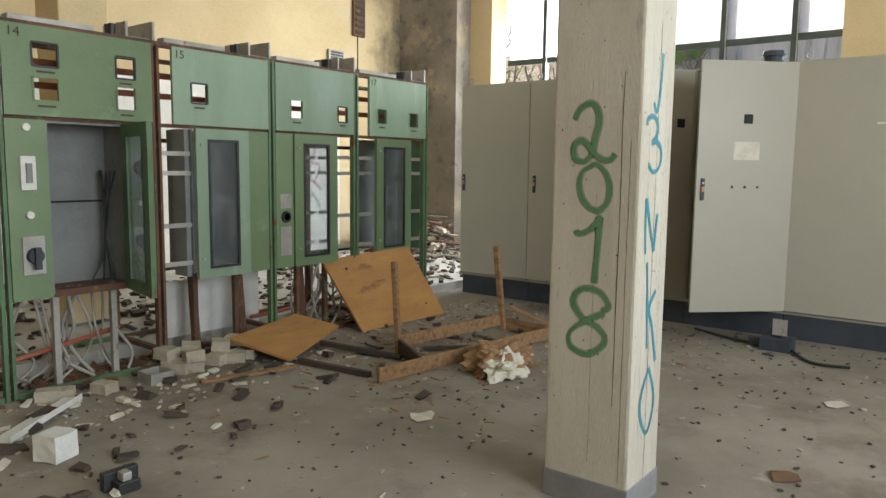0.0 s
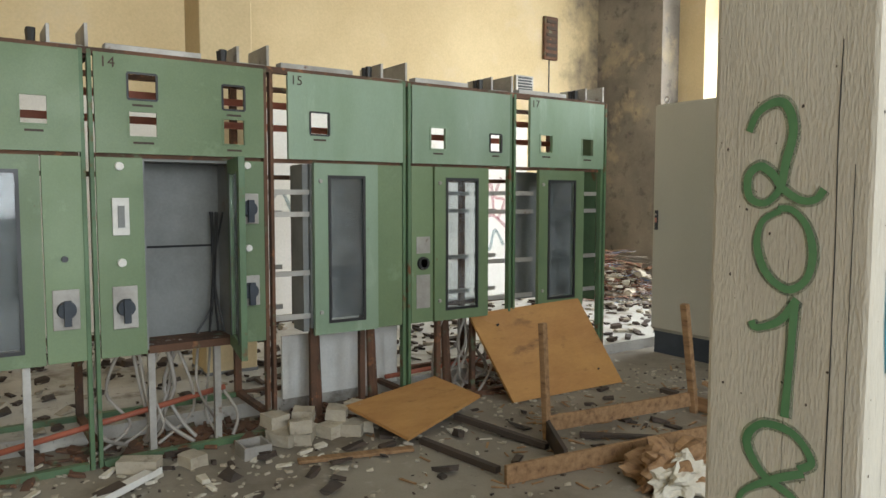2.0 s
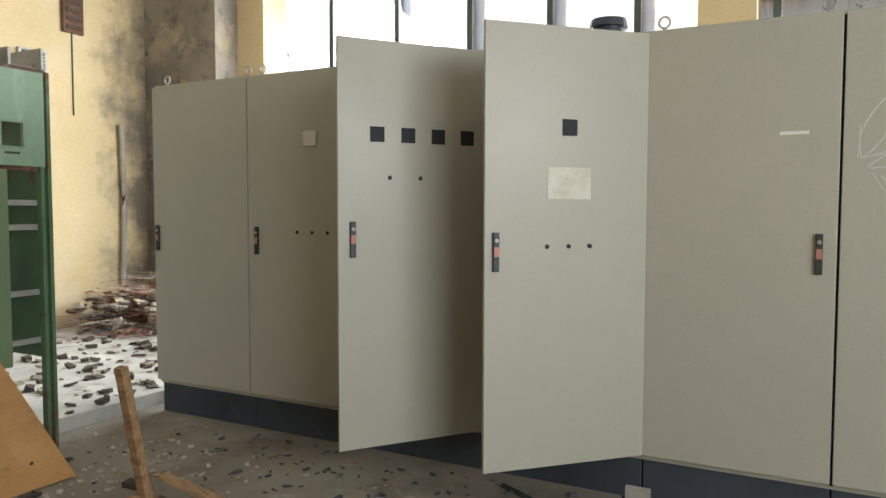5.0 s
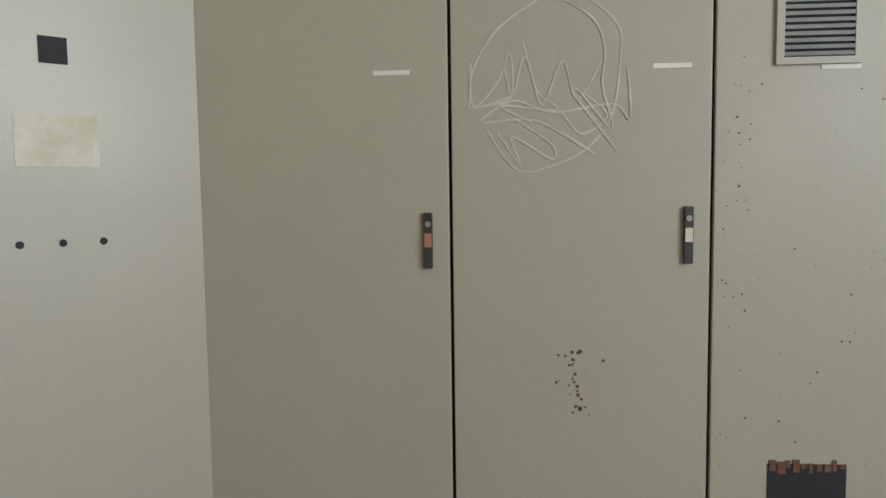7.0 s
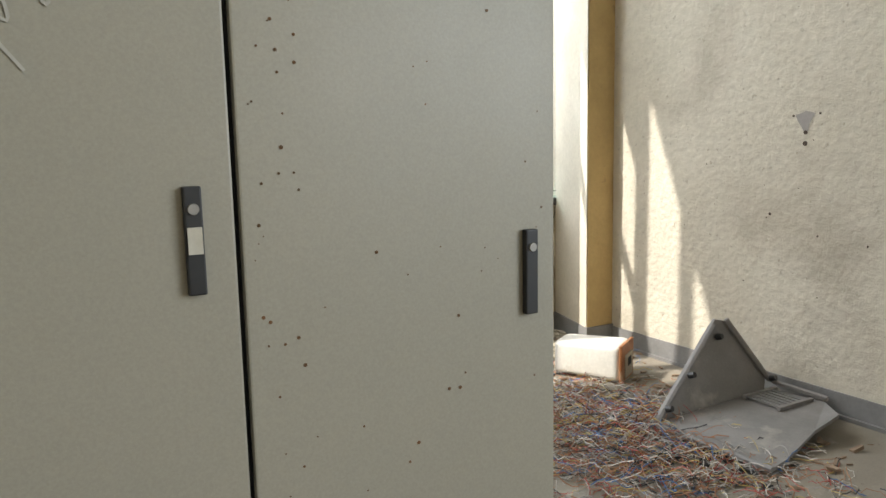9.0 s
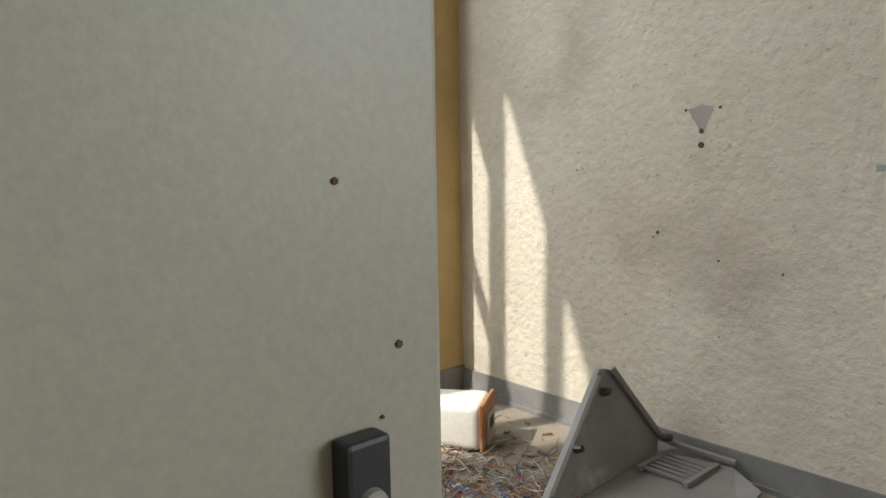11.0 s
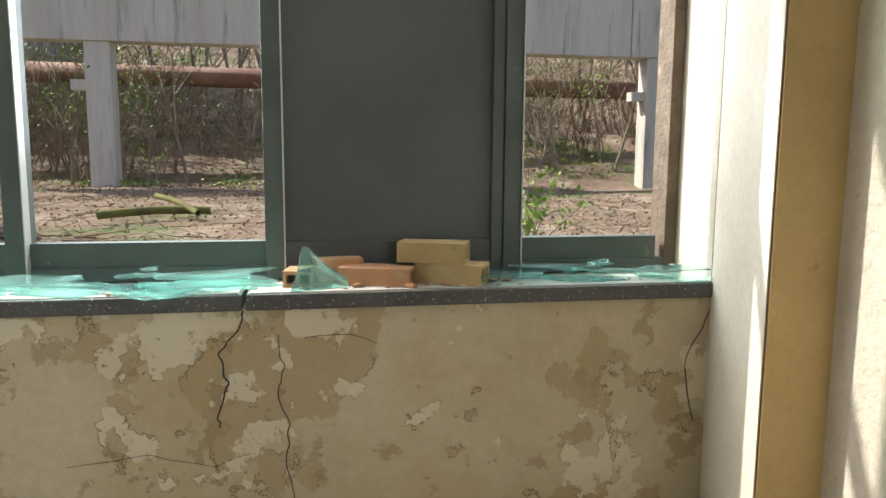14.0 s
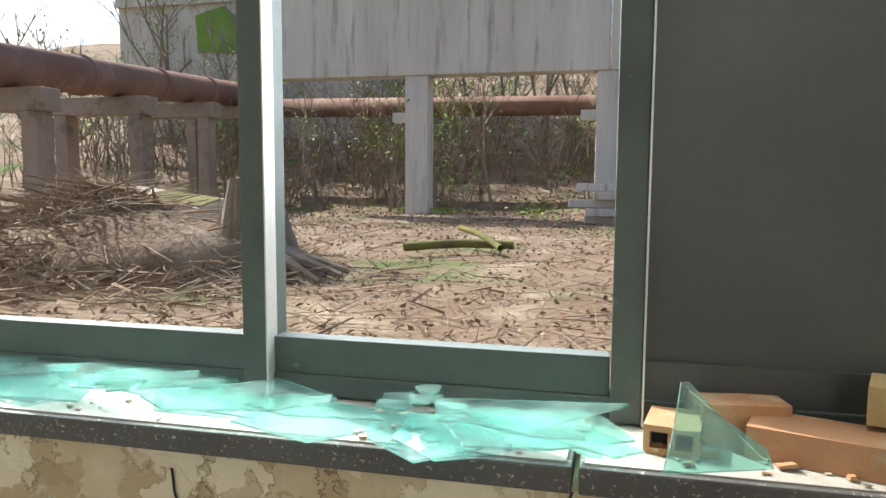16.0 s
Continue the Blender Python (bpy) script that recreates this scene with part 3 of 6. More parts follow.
# lower wall behind the switchgear, paler than the yellow above
setting("trim_pale_dado", [(XL, XL + 0.012, -6.5, 1.35, 0.09, 2.35)], M_PALEWALL, "pale lower wall with faded graffiti")
on_west = lambda u, v, h: (XL + 0.015 + h, u, v)
for nm, mat_, strokes in (("trim_pink_scrawl", M_MISTP, [[(0.55, 1.55), (0.6, 1.2), (0.72, 1.6), (0.78, 1.15)], [(0.9, 1.65), (0.8, 1.4), (0.95, 1.35), (0.85, 1.1)], [(0.5, 1.05), (0.75, 1.15), (0.98, 1.0)]]), ("trim_turquoise_scrawl", M_MISTB, [[(0.55, 0.95), (0.7, 0.7), (0.8, 0.95), (0.95, 0.75)], [(-2.6, 1.5), (-2.45, 1.15), (-2.2, 1.45), (-2.05, 1.2)]])):
    bm = bmesh.new()
    for st_ in strokes:
        ribbon(bm, st_, 0.05, on_west)
    tagged(part(nm, bm, mat_, None, "faded sprayed scrawl on the pale wall"), kind="structure")

# wall fittings on the yellow wall
vent = thing("wall_louvre", (XL, 1.75, 3.3), "rusty louvred vent plate on yellow plaster", "vent")
cubes("frame", [(XL, XL + 0.05, 1.62, 1.86, 3.28, 3.86)], M_RUSTY, vent, b=0.006)
for i in range(6):
    cubes("slat", [(XL + 0.05, XL + 0.065, 1.65, 1.83, 3.32 + i * 0.09, 3.36 + i * 0.09)], M_DARKWOOD, vent)
cubes("cable", [(XL, XL + 0.012, 1.735, 1.747, 2.4, 3.28)], M_BLACK, vent)
gr = thing("wall_grille", (XL, 1.3, 2.72), "dark square ventilation grille on yellow plaster", "vent")
cubes("frame", [(XL, XL + 0.05, 1.12, 1.42, 2.72, 3.02)], M_ZINC, gr, b=0.006)
for i in range(7):
    cubes("slat", [(XL + 0.05, XL + 0.06, 1.15, 1.39, 2.745 + i * 0.038, 2.77 + i * 0.038)], M_BLACK, gr)
bm = bmesh.new()
tube(bm, [(XL + 0.05, 2.3, 2.35), (XL + 0.05, 2.32, 1.4), (XL + 0.05, 2.28, 0.5)], 0.03)
single("drain_pipe", bm, M_CABLE, "thin pale conduit running down the wall", "pipe", smooth=True)


# ---- windows ----
def window(name, x0, x1, mull, panel=None, label="", dusty=False):
    t = thing(name, ((x0 + x1) / 2, 3.31, 1.0), label, "window", "", "structure")
    fr = [(x0, x1, 3.28, 3.34, 1.0, 1.05), (x0, x1, 3.28, 3.34, 4.82, 4.88), (x0, x1, 3.285, 3.335, 2.90, 2.98)]
    cubes("window_frame", fr, M_FRAME, t, b=0.004)
    for m in mull:
        cubes("mullion", [(m - 0.032, m + 0.032, 3.26, 3.36, 1.0, 4.88)], M_FRAME, t, b=0.004)
        cubes("edge_strip", [(m + 0.032, m + 0.036, 3.25, 3.30, 1.0, 4.88)], M_ALU, t)
    edges = [x0] + list(mull) + [x1]
    for a, b in zip(edges, edges[1:]):
        if panel and a < panel < b:
            cubes("infill_panel", [(a + 0.034, b - 0.034, 3.30, 3.33, 1.05, 4.82)], M_PANEL, t, "dark grey sheet infill panel")
            cubes("panel_rail", [(a + 0.034, b - 0.034, 3.285, 3.30, 1.05, 1.13), (b - 0.075, b - 0.036, 3.27, 3.30, 1.05, 4.82)], M_PANEL, t)
        else:
            # dusty: white upper panes added to glow like the overbright sky
            if dusty:
                g = cubes("pane", [(a + 0.036, b - 0.036, 3.308, 3.312, 2.98, 4.82)], M_GLAREPANE, t, "white pane added for the glare of the sky")
                g.visible_shadow = False
            elif a < 5.8 < b:
                # unseen sheet added to cut off the sun strip on the east wall
                cubes("upper_panel", [(a + 0.036, b - 0.036, 3.304, 3.316, 3.77, 4.82)], M_PANEL, t, "dark grey sheet infill panel")
            cubes("glazing_bead", [(a + 0.034, b - 0.034, 3.285, 3.335, 1.05, 1.135)], M_FRAME, t, b=0.003)
    return t


window("window_1", -1.6, 3.0, (-0.95, -0.09, 0.77, 1.62, 2.45), None, "tall steel-framed window with white sky glare in the upper panes", True)
window("window_2", 3.46, 7.72, (3.6, 4.50, 5.415, 6.25, 7.105), 6.6, "tall steel-framed window with broken panes and one dark panel")
setting("trim_window_stone", [(7.72, 7.765, 3.28, 3.40, 1.0, 4.88)], M_JAMB, "rough crumbling render at the window edge")

# sill: two terrazzo lengths meeting at a crack
bm = bmesh.new()
rough_edge = lambda x: 0.004 * noise.noise(Vector((x * 9, 0, 0)))
for a, b in ((3.46, 6.155), (6.168, 7.81)):
    s = thing("window_sill", ((a + b) / 2, 3.15, 0.94), "speckled terrazzo window sill covered in dust", "sill", "sill lengths", "structure")
    cubes("slab", [(a, b, 3.03, 3.42, 0.94, 0.992)], M_TERR, s, b=0.005)
    cubes("dust_layer", [(a + 0.01, b - 0.01, 3.045, 3.41, 0.992, 0.996)], M_DUSTSILL, s, "pale plaster dust")
setting("window_sill_west", [(-1.75, 3.0, 3.03, 3.42, 0.94, 0.992)], M_TERR, "speckled terrazzo window sill")

# cracks and scars in the plaster
bm = bmesh.new()
on_apron = lambda u, v, h: (u, YW - 0.003 - h, v)
for pts, w in (([(6.16, 0.94), (6.14, 0.88), (6.08, 0.80), (6.10, 0.70), (6.07, 0.60), (6.08, 0.53)], 0.006), ([(6.26, 0.86), (6.28, 0.75), (6.26, 0.65), (6.30, 0.55), (6.28, 0.42), (6.31, 0.30), (6.27, 0.16)], 0.004), ([(7.82, 0.94), (7.70, 0.7), (7.76, 0.4)], 0.005), ([(5.33, 0.9), (5.35, 0.80), (5.42, 0.74)], 0.008), ([(6.35, 0.84), (6.5, 0.85), (6.62, 0.80)], 0.002), ([(5.6, 0.45), (5.85, 0.47), (6.05, 0.42), (6.2, 0.47)], 0.002)):
    jag = []
    for (u0, v0), (u1, v1) in zip(pts, pts[1:]):
        jag += [(u0 + (u1 - u0) * f + U(-0.006, 0.006), v0 + (v1 - v0) * f + U(-0.004, 0.004)) for f in (0, 0.25, 0.5, 0.75)]
    ribbon(bm, jag, w, on_apron)
tagged(part("trim_crack", bm, M_SLOT, None, "dark cracks in plaster"), kind="structure")
bm = bmesh.new()
for i in range(18):
    a, b = U(-0.5, 2.4), U(0.3, 2.6)
    if i < 5:
        a, b = (1.13, 1.09, 1.34, 1.36, 1.47)[i], (1.40, 1.36, 0.96, 1.13, 0.6)[i]
    r = U(0.002, 0.007)
    poly(bm, [(XR - 0.001, a + r * math.cos(k * 1.05) * U(0.6, 1.2), b + r * math.sin(k * 1.05) * U(0.6, 1.3)) for k in range(6)], (-0.003, 0, 0))
tagged(part("trim_wall_chips", bm, M_DARKWOOD, None, "small chips in plaster"), kind="structure")

on_east = lambda u, v, h: (XR - 0.003 - h, u, v)
bm = bmesh.new()
bm.faces.new([bm.verts.new(on_east(1.133 + 0.065 * a, 1.45 + 0.055 * b, 0)) for a, b in ((-0.75, 0.75), (-0.35, 0.9), (0.1, 1.0), (0.5, 0.8), (0.95, 0.7), (0.7, 0.1), (0.35, -0.5), (0.1, -1.0), (-0.2, -0.8), (-0.3, -0.1))])
tagged(part("trim_filler_patch", bm, M_FILLER, None, "grey filler patch in plaster"), kind="structure")
bm = bmesh.new()
for u, v, r in ((1.205, 1.485, 0.006), (1.06, 1.49, 0.006), (1.135, 1.40, 0.011), (1.135, 1.345, 0.013), (1.32, 0.98, 0.008)):
    disc(bm, (XR - 0.001, u, v), (-1, 0, 0), r, 0.004, 9)
tagged(part("trim_plug_holes", bm, M_DARKWOOD, None, "dark plug holes in plaster"), kind="structure")
bm = bmesh.new()
ribbon(bm, [(0.50, 1.255), (0.46, 1.257), (0.425, 1.256)], 0.03, on_east)
tagged(part("trim_spray_dab", bm, M_MISTB, None, "turquoise spray dab on plaster"), kind="structure")


# ---- grey switch cabinets ----
SEAMS = (0.0, 0.833, 1.63, 2.432, 3.245, 4.035, 4.81, 5.445)


def lever(parent, x, z, y, flip=False, sticker=M_RED):
    h = cubes("handle", [(x - 0.014, x + 0.014, y - 0.016, y, z - 0.085, z + 0.085)], M_BLACK, parent, "black lever handle", b=0.003)
    bm = bmesh.new()
    disc(bm, (x, y - 0.016, z + 0.05), (0, -1, 0), 0.009, 0.004)
    part("lock", bm, M_ZINC, parent)
    if sticker:
        cubes("sticker", [(x - 0.011, x + 0.011, y - 0.0185, y - 0.016, z - 0.02, z + 0.022)], sticker, parent)


def holes(parent, pts, y, r=0.012, square=False):
    for x, z in pts:
        if square:
            cubes("cutout", [(x - r, x + r, y - 0.003, y + 0.002, z - r, z + r)], M_SLOT, parent)
        else:
            bm = bmesh.new()
            disc(bm, (x, y + 0.001, z), (0, -1, 0), r, 0.004, 14)
            part("button_hole", bm, M_SLOT, parent)


def door_slab(name, x0, x1, parent, m=None):
    bm = bmesh.new()
    box(bm, x0 + 0.005, x1 - 0.005, -0.022, 0.0, 0.23, 2.185)
    bevel(bm, 0.004)
    box(bm, x0 + 0.012, x0 + 0.026, 0.0, 0.014, 0.25, 2.165)
    box(bm, x1 - 0.026, x1 - 0.012, 0.0, 0.014, 0.25, 2.165)
    return part(name, bm, M_GREY, parent)


def grey_cabinet(i):
    x0, x1 = SEAMS[i], SEAMS[i + 1]
    lab = "tall grey sheet-steel switch cabinet with closed door"
    c = thing("switch_cabinet", ((x0 + x1) / 2, 0.25, 0), lab + (", small rust spots" if i > 4 else ""), "cabinet", "row of grey switch cabinets")
    cubes("body", [(x0, x0 + 0.02, 0.016, 0.5, 0.2, 2.18), (x1 - 0.02, x1, 0.016, 0.5, 0.2, 2.18), (x0 + 0.02, x1 - 0.02, 0.48, 0.5, 0.2, 2.18), (x0, x1, 0.004, 0.5, 2.18, 2.2), (x0 + 0.02, x1 - 0.02, 0.016, 0.48, 0.2, 0.22)], M_GREY, c)
    cubes("seal", [(x0, x0 + 0.012, 0.002, 0.015, 0.22, 2.18), (x1 - 0.012, x1, 0.002, 0.015, 0.22, 2.18)], M_SLOT, c, "dark rubber door seal")
    cubes("plinth", [(x0 + 0.004, x1 - 0.004, 0.03, 0.48, 0.0, 0.2)], M_PLINTH, c, "blue-black steel plinth", b=0.004)
    for x in (x0 + 0.06, x1 - 0.06):
        bm = bmesh.new()
        tube(bm, [(x + 0.025 * math.cos(a * 0.7854), 0.06, 2.245 + 0.025 * math.sin(a * 0.7854)) for a in range(9)], 0.006, 3, 6)
        stick(bm, (x, 0.06, 2.2), (x, 0.06, 2.222), 0.009)
        part("lifting_eye", bm, M_ZINC, c, smooth=True)
    return c, door_slab("door", x0, x1, c)


for i in range(7):
    x0, x1 = SEAMS[i], SEAMS[i + 1]
    if i in (2, 3):
        c = thing("switch_cabinet", ((x0 + x1) / 2, 0.25, 0), "tall grey sheet-steel switch cabinet, door standing open", "cabinet", "row of grey switch cabinets")
        cubes("body", [(x0, x0 + 0.02, 0.016, 0.5, 0.2, 2.18), (x1 - 0.02, x1, 0.016, 0.5, 0.2, 2.18), (x0 + 0.02, x1 - 0.02, 0.48, 0.5, 0.2, 2.18), (x0, x1, 0.004, 0.5, 2.18, 2.2), (x0 + 0.02, x1 - 0.02, 0.016, 0.48, 0.2, 0.22)], M_GREY, c)
        cubes("plinth", [(x0 + 0.004, x1 - 0.004, 0.03, 0.48, 0.0, 0.2)], M_PLINTH, c, "blue-black steel plinth", b=0.004)
        cubes("mounting_plate", [(x0 + 0.08, x1 - 0.08, 0.40, 0.42, 0.35, 2.05)], M_ZINC, c)
        before = set(bpy.data.objects)
        d = door_slab("door", x0, x1, c)
        w = x1 - x0
        if i == 2:
            holes(d, [(x0 + w * f, 1.74) for f in (0.25, 0.45, 0.65, 0.85)], -0.022, 0.036, True)
            holes(d, [(x0 + w * 0.33, 1.535), (x0 + w * 0.53, 1.535)], -0.022, 0.011)
            lever(d, x0 + 0.075, 1.24, -0.022)
        else:
            holes(d, [(x0 + w * 0.5, 1.745)], -0.022, 0.036, True)
            cubes("notice", [(x0 + w * 0.37, x0 + w * 0.63, -0.0245, -0.022, 1.43, 1.57)], M_PAPER, d, "blank pale notice sheet")
            holes(d, [(x0 + w * f, 1.22) for f in (0.37, 0.5, 0.63)], -0.022, 0.011)
            lever(d, x0 + 0.055, 1.20, -0.022)
        ang = math.degrees(math.atan2(0.60, 0.45)) if i == 2 else math.degrees(math.atan2(0.55, 0.54))
        base = Vector(c.location)
        m = Matrix.Translation(-base) @ pose(x1, 0, 0, 0, 0, ang) @ pose(-x1, 0, 0) @ Matrix.Translation(base)
        d.matrix_local = m
    else:
        c, d = grey_cabinet(i)
        w = x1 - x0
        if i == 0:
            lever(d, x0 + 0.045, 1.19, -0.022)
        elif i == 1:
            lever(d, x0 + 0.075, 1.19, -0.022)
            holes(d, [(x0 + w * 0.48, 1.245), (x0 + w * 0.62, 1.245), (x0 + w * 0.76, 1.245)], -0.022, 0.011)
            cubes("meter", [(x0 + w * 0.55, x0 + w * 0.67, -0.034, -0.022, 1.75, 1.84)], M_PAPER, d, "small pale square meter", b=0.006)
        else:
            lever(d, x1 - 0.07, (1.20, 1.21, 1.10)[i - 4], -0.022, sticker=M_RED if i == 4 else (M_PAPER if i == 5 else None))
            zl = 1.70 if i < 6 else 1.685
            xl = (x0 + 0.56, x0 + 0.60, x0 + 0.30)[i - 4]
            cubes("label_strip", [(xl, xl + 0.11, -0.0245, -0.022, zl, zl + 0.014)], M_WHITE, d, "narrow white label strip")
        if i == 5:
            bm = bmesh.new()
            on = lambda u, v, h: (x0 + u, -0.0235 - h, v)
            q = random.Random(11)
            for st_ in ([(0.064, 1.729), (0.073, 1.602), (0.146, 1.673), (0.18, 1.758), (0.186, 1.63), (0.109, 1.602)], [(0.3, 1.93), (0.149, 1.83), (0.075, 1.715), (0.062, 1.63), (0.072, 1.595), (0.189, 1.63)], [(0.22, 1.786), (0.262, 1.644), (0.32, 1.586), (0.159, 1.601), (0.246, 1.551)], [(0.093, 1.559), (0.189, 1.616), (0.305, 1.579), (0.482, 1.6), (0.534, 1.556), (0.527, 1.701)],
                        [(0.3, 1.93), (0.424, 1.85), (0.46, 1.758), (0.453, 1.658), (0.482, 1.528), (0.394, 1.629), (0.364, 1.658)], [(0.4, 1.92), (0.497, 1.83), (0.505, 1.73), (0.482, 1.571), (0.407, 1.47), (0.303, 1.42), (0.215, 1.406), (0.157, 1.457), (0.114, 1.53)], [(0.1, 1.552), (0.246, 1.558), (0.348, 1.507), (0.43, 1.455), (0.334, 1.521)],
                        [(0.143, 1.522), (0.215, 1.42), (0.187, 1.508), (0.303, 1.442), (0.304, 1.485), (0.202, 1.558)], [(0.162, 1.729), (0.189, 1.63), (0.227, 1.744), (0.276, 1.601), (0.336, 1.729), (0.379, 1.615), (0.453, 1.73)], [(0.334, 1.579), (0.393, 1.514), (0.467, 1.571), (0.364, 1.644), (0.497, 1.462)]):
                ribbon(bm, st_, 0.0065, on)
            part("chalk_scribble", bm, M_CHALK, d, "pale chalk scribble")
            bm = bmesh.new()
            for k in range(34):
                cx, cz, r = q.gauss(0.36, 0.03), q.uniform(0.66, 0.86), q.uniform(0.002, 0.007)
                disc(bm, (x0 + cx, -0.0222, cz), (0, -1, 0), r, 0.0012, 7)
            part("rust_spots", bm, M_RUSTSPOT, d, "cluster of rust spots")
        if i == 6:
            va = x0 + 0.17
            v = cubes("vent", [(va, va + 0.24, -0.034, -0.022, 1.70, 1.72), (va, va + 0.24, -0.034, -0.022, 1.93, 1.95), (va, va + 0.022, -0.034, -0.022, 1.72, 1.93), (va + 0.218, va + 0.24, -0.034, -0.022, 1.72, 1.93)], M_GREY, d, "louvred filter vent")
            cubes("vent_backing", [(va + 0.02, va + 0.22, -0.024, -0.022, 1.72, 1.93)], M_SLOT, d)
            for k in range(11):
                cubes("vent_slat", [(va + 0.022, va + 0.218, -0.032, -0.025, 1.724 + k * 0.019, 1.735 + k * 0.019)], M_INNER, d)
            cubes("cutout", [(va + 0.005, va + 0.235, -0.0245, -0.022, 0.28, 0.515)], M_SLOT, d, "rust-edged square cutout")
            bm = bmesh.new()
            for k in range(10):
                u = va + 0.01 + k * 0.023
                box(bm, u, u + U(0.01, 0.025), -0.0265, -0.0245, 0.505 - U(0, 0.02), 0.515 + U(0, 0.015))
            part("rust_edge", bm, M_RUSTY, d)
            bm = bmesh.new()
            for k in range(70):
                cx, cz = x0 + rng.choice((U(0.02, 0.12), U(0.02, 0.6))), U(0.5, 1.75)
                disc(bm, (cx, -0.0222, cz), (0, -1, 0), U(0.0012, 0.004), 0.0012, 6)
            part("rust_spots", bm, M_RUSTSPOT, d, "scattered dirt specks")
cap = thing("fan_housing", (3.05, 0.15, 2.2), "small dark blue motor housing on the cabinet roof", "fan")
bm = bmesh.new()
stick(bm, (3.02, 0.15, 2.2), (3.02, 0.15, 2.27), 0.075, 0.075, 16)
part("base", bm, M_PLINTH, cap)
bm = bmesh.new()
stick(bm, (3.02, 0.15, 2.27), (3.02, 0.15, 2.31), 0.095, 0.085, 16)
part("lid", bm, M_PLINTH, cap)


# ---- green switchgear row ----
GX = 0.28
POSTS = (-5.55, -4.59, -3.66, -2.745, -1.87, -0.955)


def fx(y0, y1, z0, z1, x=GX, t=0.018):
    return (x - t, x, y0, y1, z0, z1)


def framed(name, y0, y1, z0, z1, wy0, wy1, wz0, wz1, mat, parent, x=GX, t=0.022):
    """A sheet with one rectangular opening."""
    return cubes(name, [fx(y0, wy0, z0, z1, x, t), fx(wy1, y1, z0, z1, x, t), fx(wy0, wy1, z0, wz0, x, t), fx(wy0, wy1, wz1, z1, x, t)], mat, parent)


def glazed_door(y0, y1, parent, mat=M_GREEN, x=GX + 0.012):
    d = framed("door", y0, y1, 0.565, 1.585, y0 + 0.095, y1 - 0.095, 0.64, 1.505, mat, parent, x, 0.03)
    cubes("gasket", [fx(y0 + 0.088, y0 + 0.105, 0.63, 1.515, x + 0.005, 0.01), fx(y1 - 0.105, y1 - 0.088, 0.63, 1.515, x + 0.005, 0.01), fx(y0 + 0.105, y1 - 0.105, 0.63, 0.648, x + 0.005, 0.01), fx(y0 + 0.105, y1 - 0.105, 1.497, 1.515, x + 0.005, 0.01)], M_BLACK, d)
    g = cubes("glass", [fx(y0 + 0.1, y1 - 0.1, 0.645, 1.50, x - 0.014, 0.004)], M_GLASSPANE, d, "dusty glass pane")
    g.visible_shadow = False
    for z in (0.70, 1.48):
        bm = bmesh.new()
        disc(bm, (x, y0 + 0.04, z), (1, 0, 0), 0.013, 0.008, 12)
        part("screw", bm, M_ZINC, d)
    return d


def narrow(y0, y1, parent, mat=M_GREEN):
    return cubes("side_panel", [fx(y0 + 0.002, y1 - 0.002, 0.565, 1.585)], mat, parent, b=0.003)


def switch(parent, y, z, h=0.2):
    s = cubes("switch", [(GX, GX + 0.012, y - 0.06, y + 0.06, z - h / 2, z + h / 2)], M_ZINC, parent, "grey rotary switch", b=0.004)
    bm = bmesh.new()
    disc(bm, (GX + 0.012, y, z), (1, 0, 0), 0.045, 0.035, 18)
    box(bm, GX + 0.045, GX + 0.07, y - 0.016, y + 0.016, z - 0.075, z + 0.05)
    part("switch_lever", bm, M_PLINTH, parent)


def knob(parent, y, z, r=0.02, mat=M_WHITE):
    bm = bmesh.new()
    disc(bm, (GX, y, z), (1, 0, 0), r, 0.018, 16)
    part("knob", bm, mat, parent)


def meter_plate(y0, y1, openings, parent, mat):
    """Upper fascia with square meter cutouts: vertical strips between the openings."""
    cuts = sorted({y0, y1, *[o[0] for o in openings], *[o[1] for o in openings]})
    out = []
    for a, b in zip(cuts, cuts[1:]):
        z = 1.605
        for o in sorted((o for o in openings if o[0] <= a and o[1] >= b), key=lambda o: o[2]):
            out.append(fx(a, b, z, o[2], GX + 0.006, 0.024))
            z = o[3]
        out.append(fx(a, b, z, 2.10, GX + 0.006, 0.024))
    p = cubes("fascia", out, mat, parent)
    for o in openings:
        a, b, c, d = o
        cubes("meter_rim", [fx(a - 0.006, a + 0.004, c, d, GX + 0.011, 0.012), fx(b - 0.004, b + 0.006, c, d, GX + 0.011, 0.012), fx(a, b, c - 0.006, c + 0.004, GX + 0.011, 0.012), fx(a, b, d - 0.004, d + 0.006, GX + 0.011, 0.012)], M_BLACK if (d - c) < 0.13 else mat, p)
        cubes("name_plate", [fx(a + 0.02, b - 0.02, c - 0.035, c - 0.024, GX + 0.0075, 0.002)], M_DARKWOOD, p)
    return p


def rails(y0, y1, parent, xs=(GX - 0.06,)):
    for z in (0.66, 0.92, 1.27, 1.40):
        for x in xs:
            cubes("slotted_rail", [(x - 0.02, x, y0, y1, z, z + 0.03)], M_ZINC, parent)


def number(parent, txt, y, z):
    cu = bpy.data.curves.new("number", "FONT")
    cu.body, cu.size, cu.extrude = txt, 0.075, 0.0008
    tmp = new("tmp", cu)
    me = bpy.data.meshes.new_from_object(tmp)
    bpy.data.objects.remove(tmp)
    me.transform(pose(GX + 0.0075, y, z, 90, 0, 90))
    me.transform(Matrix.Translation(-parent.location))
    me.materials.append(M_DARKWOOD)
    ob = new("number", me)
    ob.parent = parent


